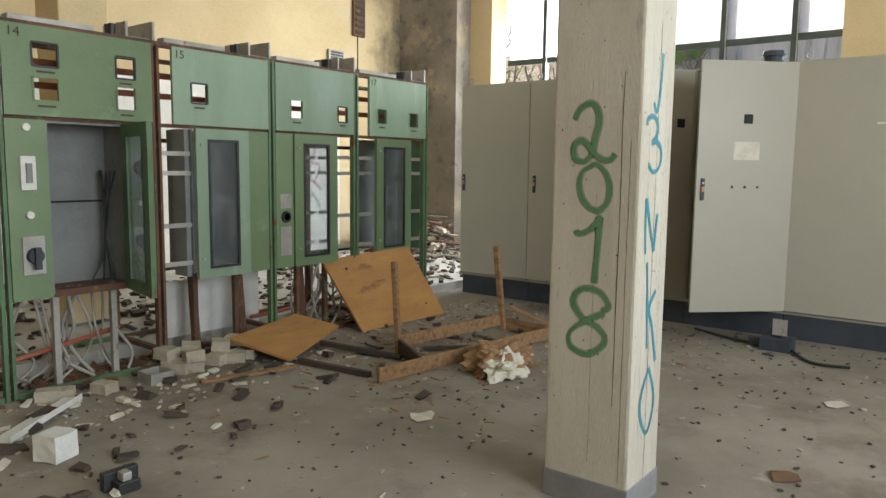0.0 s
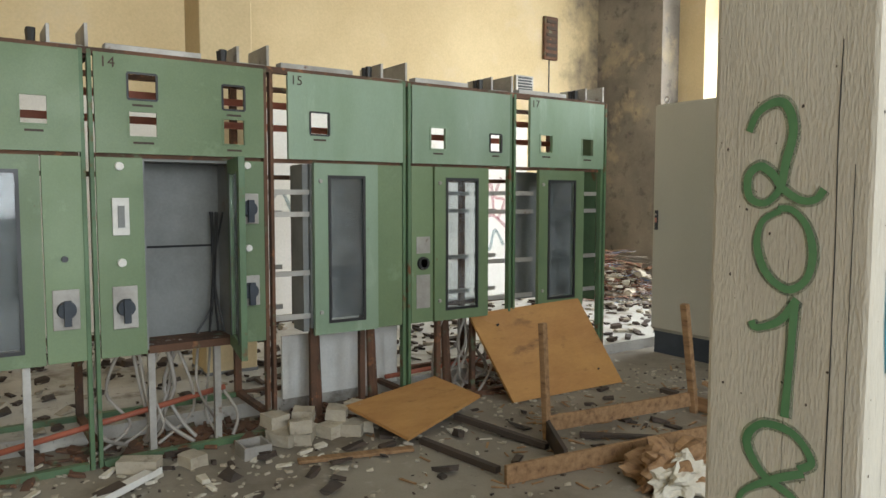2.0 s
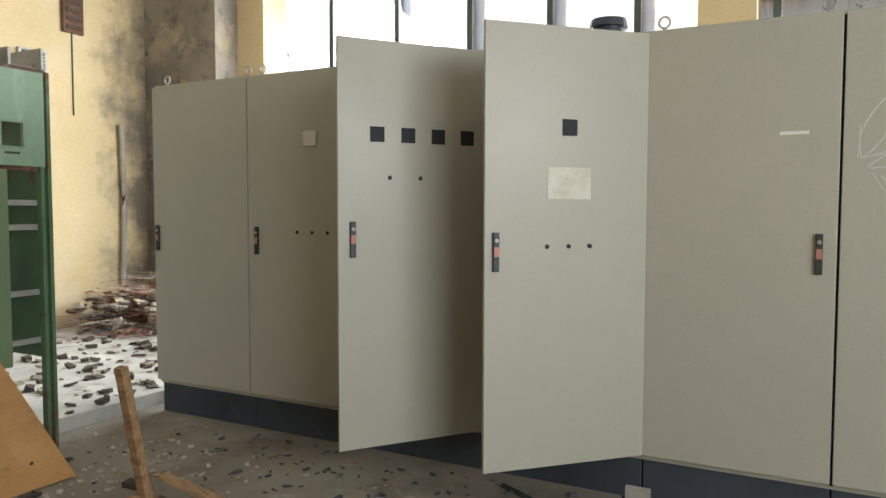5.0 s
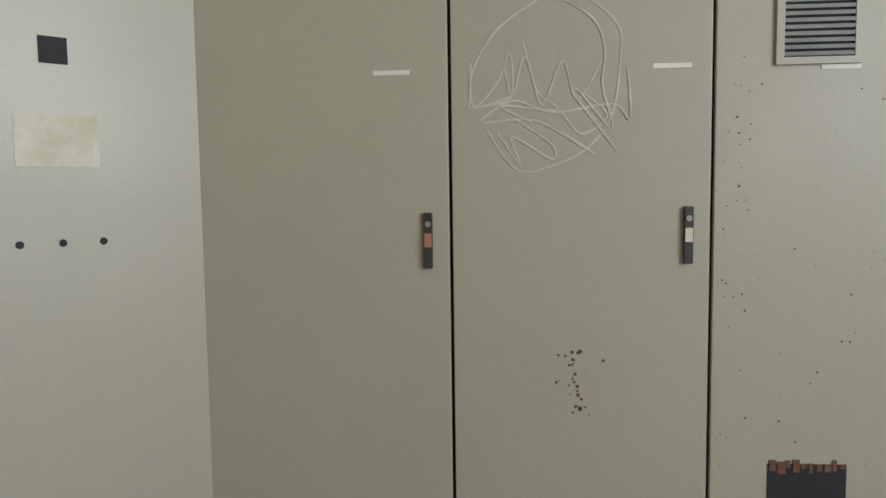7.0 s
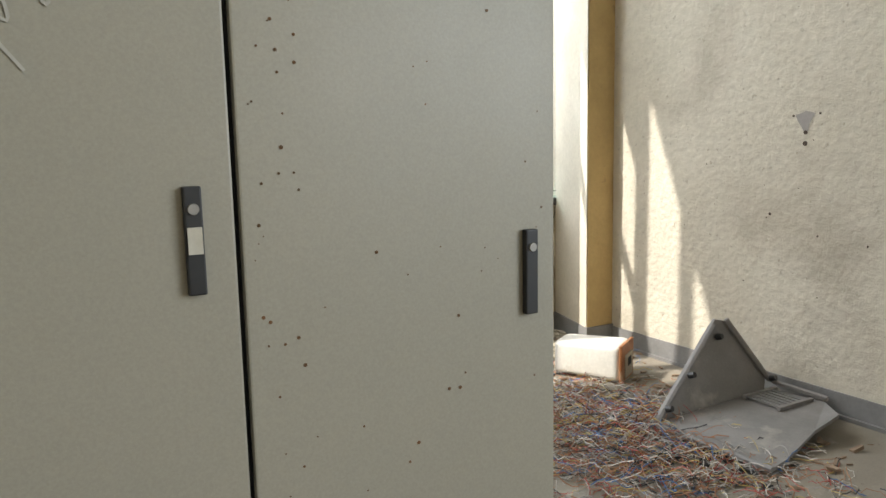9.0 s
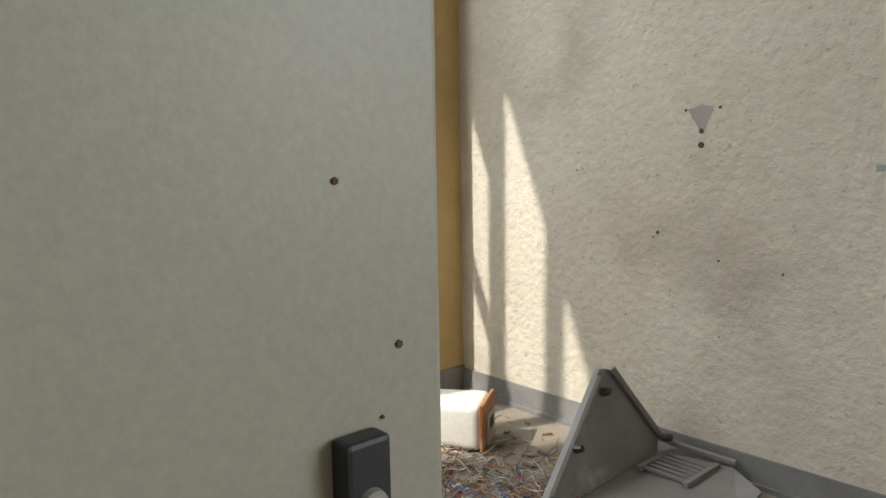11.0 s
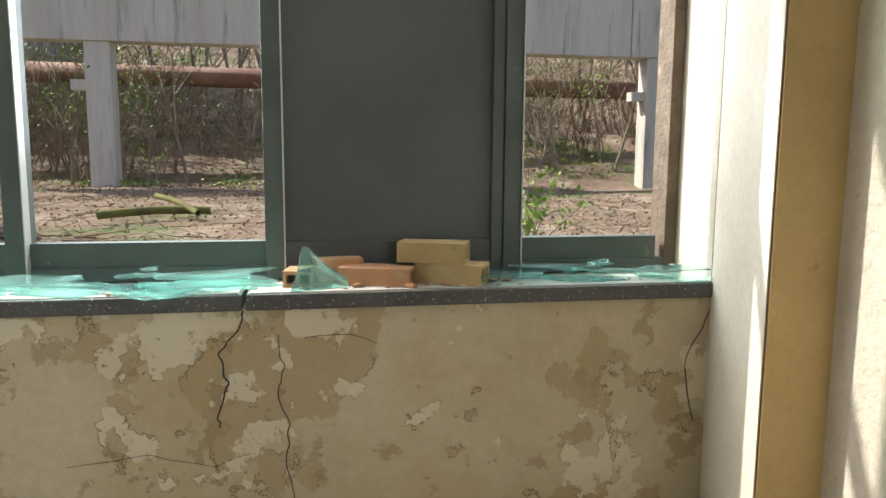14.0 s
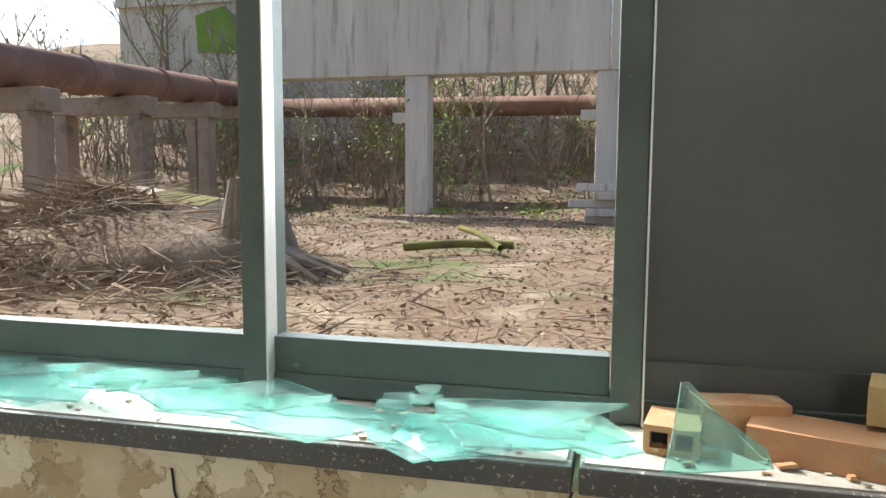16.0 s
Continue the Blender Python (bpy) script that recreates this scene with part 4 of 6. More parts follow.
def bay(i, label):
    a, b = POSTS[i], POSTS[i + 1]
    c = thing("switchgear_bay", (0, (a + b) / 2, 0), label, "switchgear", "row of green switchgear bays")
    for y in ((a, b) if i == 4 else (a,)):
        mat = M_GREENDARK if i < 2 else M_RUSTY
        for k in ((y - 0.034, y - 0.012), (y + 0.006, y + 0.026)):
            cubes("front_post", [(GX - 0.04, GX + 0.004, *k, 0, 2.11)], M_GREENDARK if i != 2 else M_RUSTY, c, b=0.003)
        cubes("rear_post", [(-0.36, -0.32, y - 0.02, y + 0.02, 0.09, 2.1)], M_RUSTY, c)
    for k in [(GX - 0.04, GX, a, b, 2.085, 2.12), (-0.36, -0.32, a, b, 2.07, 2.1)]:
        cubes("top_rail", [k], M_RUSTY, c)
    for k in [(GX - 0.04, GX, a + 0.03, b - 0.04, 0.0, 0.035), (-0.36, -0.32, a, b, 0.09, 0.12)]:
        cubes("foot_rail", [k], M_GREENDARK if i < 2 else M_RUSTY, c)
    for k in [(GX - 0.05, GX - 0.02, a + 0.03, b - 0.04, 1.582, 1.605), (-0.35, -0.32, a, b, 0.55, 0.58), (-0.35, -0.32, a, b, 1.5, 1.53)]:
        cubes("middle_rail", [k], M_RUSTY, c)
    for k in [(-0.32, GX - 0.04, a - 0.02, a + 0.02, 0.10, 0.13), (-0.32, GX - 0.04, a - 0.02, a + 0.02, 2.07, 2.1)]:
        cubes("cross_rail", [k], M_RUSTY, c)
    for y in (a + 0.28, b - 0.3):
        cubes("stub_leg", [(GX - 0.09, GX - 0.055, y - 0.015, y + 0.02, 0.0, 0.60)], M_ZINC if i < 2 else M_RUSTY, c)
    # brackets on the roof
    for k in [(-0.05, GX - 0.05, b - 0.16, b - 0.145, 2.12, 2.22), (-0.05, GX - 0.03, b + 0.005, b + 0.02, 2.12, 2.24), (-0.05, GX - 0.06, b - 0.16, b, 2.12, 2.135)]:
        cubes("roof_bracket", [k], M_ZINC, c, "bare sheet-steel bracket")
    cubes("roof_channel", [(GX - 0.14, GX - 0.06, a + 0.1, b - 0.35, 2.12, 2.16)], M_ZINC, c, b=0.004)
    bm = bmesh.new()
    for k in range(2):
        stick(bm, (GX - 0.1 - k * 0.05, b - 0.22, 2.12), (GX - 0.1 - k * 0.05, b - 0.22, 2.2), 0.018, 0.022, 8)
    part("insulator", bm, M_BLACK, c)
    for k in [(-0.10, -0.08, a, b, 1.93, 1.97), (-0.18, -0.16, a, b, 1.80, 1.84)]:
        cubes("busbar", [k], M_REDPIPE, c, "red-painted busbar")
    return c, a, b


# bay 13, cut off at the end
c, a, b = bay(0, "green sheet-steel switchgear bay with glazed door and rotary switch")
meter_plate(a + 0.03, b - 0.03, [(-5.30, -5.16, 1.73, 1.87), (-4.88, -4.76, 1.73, 1.87)], c, M_GREEN)
glazed_door(-5.26, -4.805, c)
narrow(-5.52, -5.26, c)
cubes("compartment", [(-0.05, -0.03, -5.26, -4.82, 0.6, 1.58)], M_INNER, c, "grey inner compartment")
n = narrow(-4.80, -4.62, c)
switch(n, -4.71, 0.83)
knob(n, -4.71, 1.08, 0.016, M_BLACK)
# bay 14: open compartment, door swung out
c, a, b = bay(1, "green switchgear bay with open compartment and swung-out glazed door")
meter_plate(a + 0.035, b - 0.03, [(-4.40, -4.26, 1.88, 2.01), (-4.40, -4.26, 1.69, 1.82), (-3.92, -3.80, 1.86, 1.99), (-3.92, -3.80, 1.67, 1.81)], c, M_GREEN)
number(c, "14", -4.53, 2.03)
n = narrow(-4.56, -4.335, c)
for z in (1.54, 1.05):
    knob(n, -4.45, z, 0.022)
cubes("isolator", [(GX, GX + 0.015, -4.49, -4.41, 1.19, 1.38)], M_WHITE, n, "white isolator plate", b=0.003)
cubes("isolator_slot", [(GX + 0.015, GX + 0.03, -4.465, -4.435, 1.23, 1.34)], M_INNER, n)
switch(n, -4.44, 0.82, 0.22)
n = narrow(-3.86, -3.69, c)
switch(n, -3.79, 1.32, 0.17)
switch(n, -3.79, 0.86, 0.17)
for z in (1.56, 1.10):
    knob(n, -3.79, z, 0.02)
cubes("compartment", [(-0.02, 0.0, -4.335, -3.86, 0.58, 1.585), (0.0, GX - 0.02, -4.335, -4.325, 0.58, 1.585), (0.0, GX - 0.02, -3.87, -3.86, 0.58, 1.585), (0.0, GX - 0.02, -4.325, -3.87, 1.57, 1.585)], M_INNER, c, "grey open compartment")
cubes("compartment_floor", [(0.0, GX - 0.02, -4.325, -3.87, 0.56, 0.60)], M_RUSTY, c)
cubes("shelf_seam", [(0.0, 0.006, -4.32, -3.88, 1.10, 1.112)], M_SLOT, c)
hy = -3.87
d = cubes("open_door", [(GX, GX + 0.46, hy - 0.03, hy, 0.565, 0.64), (GX, GX + 0.46, hy - 0.03, hy, 1.505, 1.585), (GX, GX + 0.09, hy - 0.03, hy, 0.64, 1.505), (GX + 0.37, GX + 0.46, hy - 0.03, hy, 0.64, 1.505)], M_GREENDARK, c, "glazed door standing wide open")
g = cubes("glass", [(GX + 0.09, GX + 0.37, hy - 0.02, hy - 0.016, 0.64, 1.505)], M_GLASSPANE, d)
g.visible_shadow = False
cubes("gasket", [(GX + 0.08, GX + 0.095, hy - 0.034, hy - 0.03, 0.63, 1.515), (GX + 0.365, GX + 0.38, hy - 0.034, hy - 0.03, 0.63, 1.515)], M_BLACK, d)
d.matrix_local = Matrix.Translation((GX, hy - c.location.y, 0)) @ pose(0, 0, 0, 0, 0, -11) @ Matrix.Translation((-GX, -(hy - c.location.y), 0))
bm = bmesh.new()
for k in range(6):
    tube(bm, [(0.12 + U(-0.1, 0.1), -3.9 - U(0, 0.05), 1.3), (0.1, -3.93, 1.0 + U(-0.2, 0.2)), (0.14, -3.95 + U(-0.1, 0.06), 0.62)], 0.006)
part("loose_cables", bm, M_BLACK, c)
# bay 15
c, a, b = bay(2, "pale green switchgear bay with glazed door and missing side panel")
meter_plate(-3.545, b - 0.035, [(-3.41, -3.29, 1.75, 1.88)], c, M_GREENPALE)
number(c, "15", -3.53, 2.03)
glazed_door(-3.40, -2.975, c, M_GREENPALE, GX + 0.03)
n = narrow(-2.97, -2.78, c)
rails(a + 0.03, -3.40, c, (GX - 0.04, -0.2))
cubes("inner_upright", [(GX - 0.2, GX - 0.05, -3.44, -3.405, 0.58, 1.58)], M_INNER, c)
cubes("compartment", [(-0.05, -0.03, -3.40, -2.80, 0.6, 1.58), (-0.03, GX - 0.03, -3.40, -3.385, 0.6, 1.58), (-0.03, GX - 0.03, -2.80, -2.785, 0.6, 1.58)], M_INNER, c, "grey inner compartment")
# bay 16
c, a, b = bay(3, "green switchgear bay with white rotary knob and glazed door")
meter_plate(-2.71, b - 0.035, [(-2.57, -2.45, 1.70, 1.84), (-2.08, -1.98, 1.70, 1.82)], c, M_GREENPALE)
n = narrow(-2.715, -2.545, c)
knob(n, -2.625, 0.955, 0.045, M_BLACK)
knob(n, -2.625, 0.957, 0.03, M_WHITE)
cubes("name_plate", [fx(-2.675, -2.57, 1.02, 1.13, GX + 0.002, 0.003)], M_ZINC, n)
cubes("notice_plate", [fx(-2.675, -2.57, 0.66, 0.88, GX + 0.002, 0.003)], M_ZINC, n)
glazed_door(-2.54, -2.095, c)
rails(-2.09, b - 0.03, c, (GX - 0.04, -0.2))
cubes("compartment", [(-0.05, -0.03, -2.60, -2.25, 0.6, 1.58), (-0.03, GX - 0.03, -2.60, -2.585, 0.6, 1.58)], M_INNER, c, "grey inner compartment")
for z in (0.85, 1.1, 1.33):
    cubes("relay", [(-0.03, 0.05, -2.42, -2.32, z, z + 0.11)], M_BLACK, c, b=0.006)
    cubes("relay_rail", [(-0.03, -0.01, -2.55, -2.26, z - 0.03, z)], M_ZINC, c)
# bay 17
c, a, b = bay(4, "green end switchgear bay with glazed door and bare rails")
meter_plate(-1.715, b - 0.01, [(-1.62, -1.50, 1.71, 1.84), (-1.20, -1.08, 1.70, 1.83)], c, M_GREENPALE)
number(c, "17", -1.705, 2.03)
glazed_door(-1.63, -1.175, c)
rails(a + 0.03, -1.64, c, (GX - 0.04, -0.2))
rails(-1.17, b - 0.03, c, (GX - 0.04,))
cubes("end_plate", [(-0.3, GX - 0.05, b - 0.03, b - 0.025, 0.58, 2.1)], M_GREENDARK, c)
cubes("compartment", [(-0.05, -0.03, -1.62, -1.0, 0.6, 1.58)], M_INNER, c)
# cables and conduit under the row
bm = bmesh.new()
for k in range(22):
    y = rng.choice((-4.5, -4.4, -4.2, -3.95, -2.4, -2.2, -2.0)) + U(-0.06, 0.06)
    tube(bm, [(U(0, 0.2), y, 0.6), (U(0.05, 0.2), y + U(-0.08, 0.08), 0.35), (U(0.05, 0.25), y + U(-0.1, 0.1), 0.15), (U(0.0, 0.3), y + U(-0.2, 0.2), 0.03)], U(0.006, 0.013))
single("hanging_cables", bm, M_CABLE, "bundle of cut cables hanging below the switchgear", "cable", kind="stuff", smooth=True)
for p, q in (((0.1, -5.1, 0.1), (0.16, -3.9, 0.3)), ((0.0, -2.75, 0.16), (0.02, -1.6, 0.2))):
    bm = bmesh.new()
    stick(bm, p, q, 0.016, None, 10)
    single("red_conduit", bm, M_REDPIPE, "faded red plastic conduit lying under the switchgear", "pipe", "red conduits", smooth=True)
for y in (-3.3, -2.9, -2.3):
    bm = bmesh.new()
    stick(bm, (0.1, y, 0.0), (0.02, y + 0.02, 0.58), 0.035, 0.03, 8)
    single("rusty_support", bm, M_RUSTY, "rusted steel support below the switchgear", "post", "rusty supports")
bm = bmesh.new()
box(bm, -0.12, -0.1, -3.45, -2.6, 0.09, 0.5)
single("leaning_sheet", bm, M_WHITE, "white sheet panel leaning behind the switchgear", "panel")

# ---- timber and rubble on the floor ----
bm = bmesh.new()
poly(bm, [(0.56, -2.09, 0.004), (0.59, -1.06, 0.004), (0.33, -1.28, 0.62), (0.22, -2.22, 0.57)], (0.018, 0, 0.008))
brd = single("plywood_board", bm, M_PLY, "stained orange plywood board leaning on the switchgear", "board")
bm = bmesh.new()
for y, z in ((-2.05, 0.5), (-1.45, 0.52), (-1.25, 0.12)):
    x = 0.58 - (z / 0.6) * 0.30
    disc(bm, (x + 0.012, y, z), (0.9, 0, 0.4), 0.009, 0.014, 8)
part("bolt_hole", bm, M_SLOT, brd)
bm = bmesh.new()
poly(bm, [(0.42, -3.26, 0.13), (0.90, -3.12, 0.04), (0.66, -2.44, 0.12), (0.26, -2.52, 0.17)], (0, 0, 0.018))
single("plywood_offcut", bm, M_PLY, "stained square plywood offcut resting on bricks", "board")


def beam(p, q, w, h, mat, parent, name):
    p, q = Vector(p), Vector(q)
    m = Matrix.Translation((p + q) / 2) @ (q - p).to_track_quat("X", "Z").to_matrix().to_4x4()
    bm = bmesh.new()
    ln = (q - p).length
    box(bm, -ln / 2, ln / 2, -w / 2, w / 2, -h / 2, h / 2, m)
    bevel(bm, 0.004)
    return part(name, bm, mat, parent)


tb = thing("overturned_table_frame", (1.4, -2.0, 0), "overturned broken wooden table frame with legs in the air", "table")
beam((1.60, -3.0, 0.05), (1.82, -1.25, 0.05), 0.025, 0.095, M_WOOD, tb, "apron")
beam((1.22, -2.38, 0.09), (1.36, -1.22, 0.09), 0.025, 0.09, M_WOOD, tb, "apron")
beam((1.36, -1.22, 0.06), (1.82, -1.25, 0.06), 0.025, 0.09, M_WOOD, tb, "apron")
beam((1.22, -2.38, 0.06), (1.62, -2.62, 0.05), 0.025, 0.11, M_DARKWOOD, tb, "apron")
beam((1.30, -2.2, 0.02), (1.75, -1.7, 0.02), 0.04, 0.02, M_DARKWOOD, tb, "slat")
beam((1.22, -2.38, 0.0), (1.18, -2.39, 0.67), 0.045, 0.035, M_WOOD, tb, "leg")
beam((1.37, -1.24, 0.0), (1.38, -1.38, 0.72), 0.045, 0.04, M_WOOD, tb, "leg")
beam((1.40, -1.2, 0.20), (1.86, -1.05, 0.03), 0.05, 0.02, M_WOOD, tb, "brace")
for p, q in (((0.88, -3.02, 0.02), (1.47, -2.94, 0.02)), ((0.70, -2.66, 0.05), (1.35, -2.5, 0.02))):
    bm = bmesh.new()
    t = thing("dark_batten", (p[0], p[1], 0), "blackened wooden batten lying on the floor", "batten", "dark battens")
    beam(p, q, 0.04, 0.035, M_DARKWOOD, t, "batten")
t = thing("wood_strip", (0.9, -3.5, 0), "pale flat wooden strip lying on the floor", "plank")
beam((0.78, -3.72, 0.014), (0.95, -3.12, 0.014), 0.06, 0.018, M_WOOD, t, "strip")
t = thing("white_profile", (0.72, -4.6, 0), "white metal channel profile lying on the floor", "profile")
beam((0.93, -4.90, 0.02), (0.55, -4.38, 0.03), 0.11, 0.006, M_WHITE, t, "web")
beam((0.97, -4.87, 0.035), (0.59, -4.35, 0.045), 0.006, 0.03, M_WHITE, t, "flange")


def loose_brick(x, y, z, s, rz, mat, label, rx=0):
    bm = bmesh.new()
    box(bm, -s[0] / 2, s[0] / 2, -s[1] / 2, s[1] / 2, 0, s[2])
    bmesh.ops.subdivide_edges(bm, edges=bm.edges[:], cuts=2, use_grid_fill=True)
    for v in bm.verts:
        v.co += Vector((noise.noise(v.co * 23 + Vector((x, y, z)) * 7), noise.noise(v.co * 27 + Vector((y, x, 3)) * 5), noise.noise(v.co * 21 + Vector((3, x, y)) * 5))) * 0.007
    bmesh.ops.transform(bm, matrix=pose(x, y, z, rx, 0, rz), verts=bm.verts[:])
    return single("loose_brick", bm, mat, label, "brick", "loose bricks by the switchgear")


for k in range(15):
    u = k / 14
    loose_brick(0.42 + U(-0.1, 0.14), -3.72 + u * 0.62 + U(-0.05, 0.05), 0.004 if k % 3 else 0.075, (0.12, U(0.09, 0.13), 0.07), U(0, 180), M_BRICKW, "chipped pale brick in a heap on the floor", U(-6, 6))
loose_brick(1.27, -4.79, 0.004, (0.13, 0.13, 0.12), 20, M_WHITE, "white cube-shaped block on the concrete floor")
loose_brick(0.42, -4.42, 0.004, (0.2, 0.1, 0.06), 60, M_BRICKW, "chipped pale brick lying by the switchgear")
loose_brick(0.50, -4.18, 0.004, (0.12, 0.1, 0.06), 20, M_BRICKW, "chipped pale brick lying by the switchgear")
# meter box near the bricks
t = thing("meter_box", (0.5, -3.86, 0), "small grey open metal box on the floor", "box")
cubes("shell", [(0.44, 0.60, -3.94, -3.93, 0, 0.07), (0.44, 0.60, -3.80, -3.79, 0, 0.07), (0.44, 0.45, -3.93, -3.80, 0, 0.07), (0.59, 0.60, -3.93, -3.80, 0, 0.07), (0.45, 0.59, -3.93, -3.80, 0, 0.01)], M_ZINC, t)
# broken contactor with cable near the grey doors
t = thing("broken_contactor", (3.3, -0.4, 0), "black broken switch unit with a trailing cable", "switch unit")
cubes("block", [(3.2, 3.42, -0.5, -0.32, 0, 0.1), (3.26, 3.34, -0.44, -0.36, 0.1, 0.19), (3.1, 3.2, -0.42, -0.36, 0, 0.07)], M_PLINTH, t, b=0.006)
cubes("lug", [(3.28, 3.38, -0.46, -0.44, 0.12, 0.24)], M_ZINC, t)
bm = bmesh.new()
tube(bm, [(3.2, -0.42, 0.02), (2.9, -0.3, 0.012), (2.6, -0.15, 0.012)], 0.012)
tube(bm, [(3.42, -0.45, 0.02), (3.6, -0.7, 0.012), (3.85, -0.75, 0.03)], 0.012)
part("cable", bm, M_BLACK, t, smooth=True)
t = thing("crushed_device", (1.8, -4.75, 0), "crushed black electrical device on the floor", "debris")
cubes("housing", [(1.72, 1.86, -4.80, -4.71, 0, 0.05), (1.75, 1.79, -4.83, -4.68, 0, 0.08)], M_BLACK, t, b=0.006)
cubes("coil", [(1.80, 1.85, -4.78, -4.74, 0.05, 0.085)], M_ZINC, t, b=0.005)


def crumple(name, c, size, mat, label, cat, seed):
    bm = bmesh.new()
    bmesh.ops.create_icosphere(bm, subdivisions=4, radius=1)
    for v in bm.verts:
        n1 = noise.noise(v.co * 2.2 + Vector((seed, 0, 0))) + 0.7 * abs(noise.noise(v.co * 6 + Vector((0, seed, 0))))
        p = v.co * (0.75 + 0.5 * n1)
        v.co = Vector((c[0] + p.x * size[0], c[1] + p.y * size[1], max(0.003, c[2] + p.z * size[2])))
    return single(name, bm, mat, label, cat)


crumple("crumpled_sacking", (2.02, -2.25, 0.05), (0.2, 0.3, 0.16), M_WOOD, "crumpled brown sacking beside the table frame", "sack", 1)
crumple("crumpled_foil", (2.12, -2.35, 0.05), (0.12, 0.2, 0.12), M_PAPER, "crumpled pale plastic film on the floor", "plastic film", 5)
for x, y in ((2.2, -3.3), (3.9, -1.6), (3.93, -2.86)):
    bm = bmesh.new()
    poly(bm, [(x + U(0.03, 0.09) * math.cos(a), y + U(0.04, 0.1) * math.sin(a), 0.003 + U(0, 0.01)) for a in (0, 0.9, 1.7, 2.6, 3.4, 4.3, 5.3)], (0, 0, 0.003))
    single("scrap_of_paper", bm, M_PAPER if x < 3.92 else M_RUSTSPOT, "torn flat scrap lying on the floor", "scrap", "scraps on the floor")


def litter(name, n, spot, sizes, mat, label, long=1.0):
    bm = bmesh.new()
    for k in range(n):
        x, y, z = spot()
        s = U(*sizes)
        vs = box(bm, -s * long, s * long, -s * 0.6, s * 0.6, 0, s * U(0.3, 0.9), pose(x, y, z + 0.001, U(-15, 15), U(-15, 15), U(0, 360)))
        for v in vs:
            v.co += Vector((U(-1, 1), U(-1, 1), U(0, 0.5))) * s * 0.35
    return single(name, bm, mat, label, "debris", kind="stuff")


litter("brick_crumbs", 900, lambda: (rng.gauss(0.6, 0.35) if rng.random() < 0.7 else U(0.3, 4.82), U(-5.6, -0.4), 0), (0.004, 0.016), M_BRICKW, "pale mortar crumbs and chips on concrete")
litter("dark_crumbs", 900, lambda: (U(0.2, 5.4), U(-5.8, -0.1), 0), (0.003, 0.012), M_DARKWOOD, "dark grit and small debris on concrete")
litter("wood_splinters", 260, lambda: (rng.gauss(1.4, 0.7), rng.gauss(-2.0, 0.8), 0), (0.005, 0.012), M_WOOD, "wood splinters on concrete", 4.0)
litter("slab_rubbish", 700, lambda: (U(-3.0, -0.2), U(-5.5, 2.6), 0.09), (0.01, 0.05), M_DARKWOOD, "dark rubbish strewn on the raised slab")
litter("slab_rubble", 220, lambda: (U(-3.0, -0.2), U(-5.5, 2.6), 0.09), (0.01, 0.05), M_BRICKW, "pale rubble strewn on the raised slab")
litter("trench_rubbish", 520, lambda: (U(-0.1, 0.35), U(-5.3, -0.9), 0), (0.008, 0.04), M_RUSTY, "rusty rubbish below the switchgear", 1.6)

litter("floor_scraps", 90, lambda: (rng.gauss(0.75, 0.5), U(-5.4, -1.0), 0), (0.02, 0.05), M_DARKWOOD, "torn dark scraps and flakes on the concrete", 1.3)
litter("pale_scraps", 70, lambda: (rng.gauss(0.7, 0.4), U(-5.4, -2.4), 0), (0.008, 0.03), M_PAPER, "pale paper and plaster scraps on the concrete", 1.4)
litter("cabinet_grit", 130, lambda: (U(0.8, 5.4), -0.08 - abs(rng.gauss(0, 0.35)), 0), (0.005, 0.016), M_PLINTH, "dark scraps in front of the cabinets", 1.4)


def wire_heap(name, cx, cy, sx, sy, h, n, mat, label, z0=0.0, ln=0.25):
    verts, faces = [], []
    for k in range(n):
        x, y = cx + rng.gauss(0, 1) * sx, cy + rng.gauss(0, 1) * sy
        top = h * math.exp(-((x - cx) / sx) ** 2 / 2 - ((y - cy) / sy) ** 2 / 2)
        z, a, r = z0 + U(0.0, 1.0) * top + 0.004, U(0, 6.28), U(0.0012, 0.0024)
        da, prev = U(-0.9, 0.9), None
        for j in range(6):
            i0 = len(verts)
            nx, ny = -math.sin(a) * r, math.cos(a) * r
            verts += [(x + nx, y + ny, z), (x - nx, y - ny, z), (x, y, z + 1.7 * r)]
            if prev is not None:
                for u, v in ((0, 1), (1, 2), (2, 0)):
                    faces.append((prev + u, prev + v, i0 + v, i0 + u))
            prev = i0
            x, y, z, a = x + math.cos(a) * ln / 5, y + math.sin(a) * ln / 5, max(z0 + 0.003, z + U(-0.02, 0.02)), a + da * 0.5 + U(-0.3, 0.3)
    me = bpy.data.meshes.new(name)
    me.from_pydata(verts, [], faces)
    me.materials.append(mat)
    return tagged(new(name, me), label, "wire", kind="stuff")


for m, nn in zip(WIRES, (420, 200, 110, 330, 160, 120, 260)):
    cn = m.name.split("_")[1]
    wire_heap("wire_scrap", 6.75, 1.35, 0.32, 0.62, 0.08, nn * 2, m, "heap of stripped " + cn + " wire scraps on the floor", 0.0, 0.13)
    wire_heap("cable_heap", -2.5, 2.0, 0.38, 0.30, 0.62, nn // 2, m, "tall tangled heap of " + cn + " cable scraps by the wall", 0.09, 0.5)
litter("cable_heap_rubble", 160, lambda: (rng.gauss(-2.5, 0.35), rng.gauss(2.0, 0.28), 0.09 + U(0, 0.35)), (0.02, 0.07), M_BRICKW, "rubble and cardboard among cable scraps")
litter("heap_dark", 200, lambda: (rng.gauss(-2.5, 0.35), rng.gauss(2.0, 0.28), 0.09 + U(0, 0.4)), (0.02, 0.06), M_RUSTY, "rusty scrap among cable scraps", 2.0)

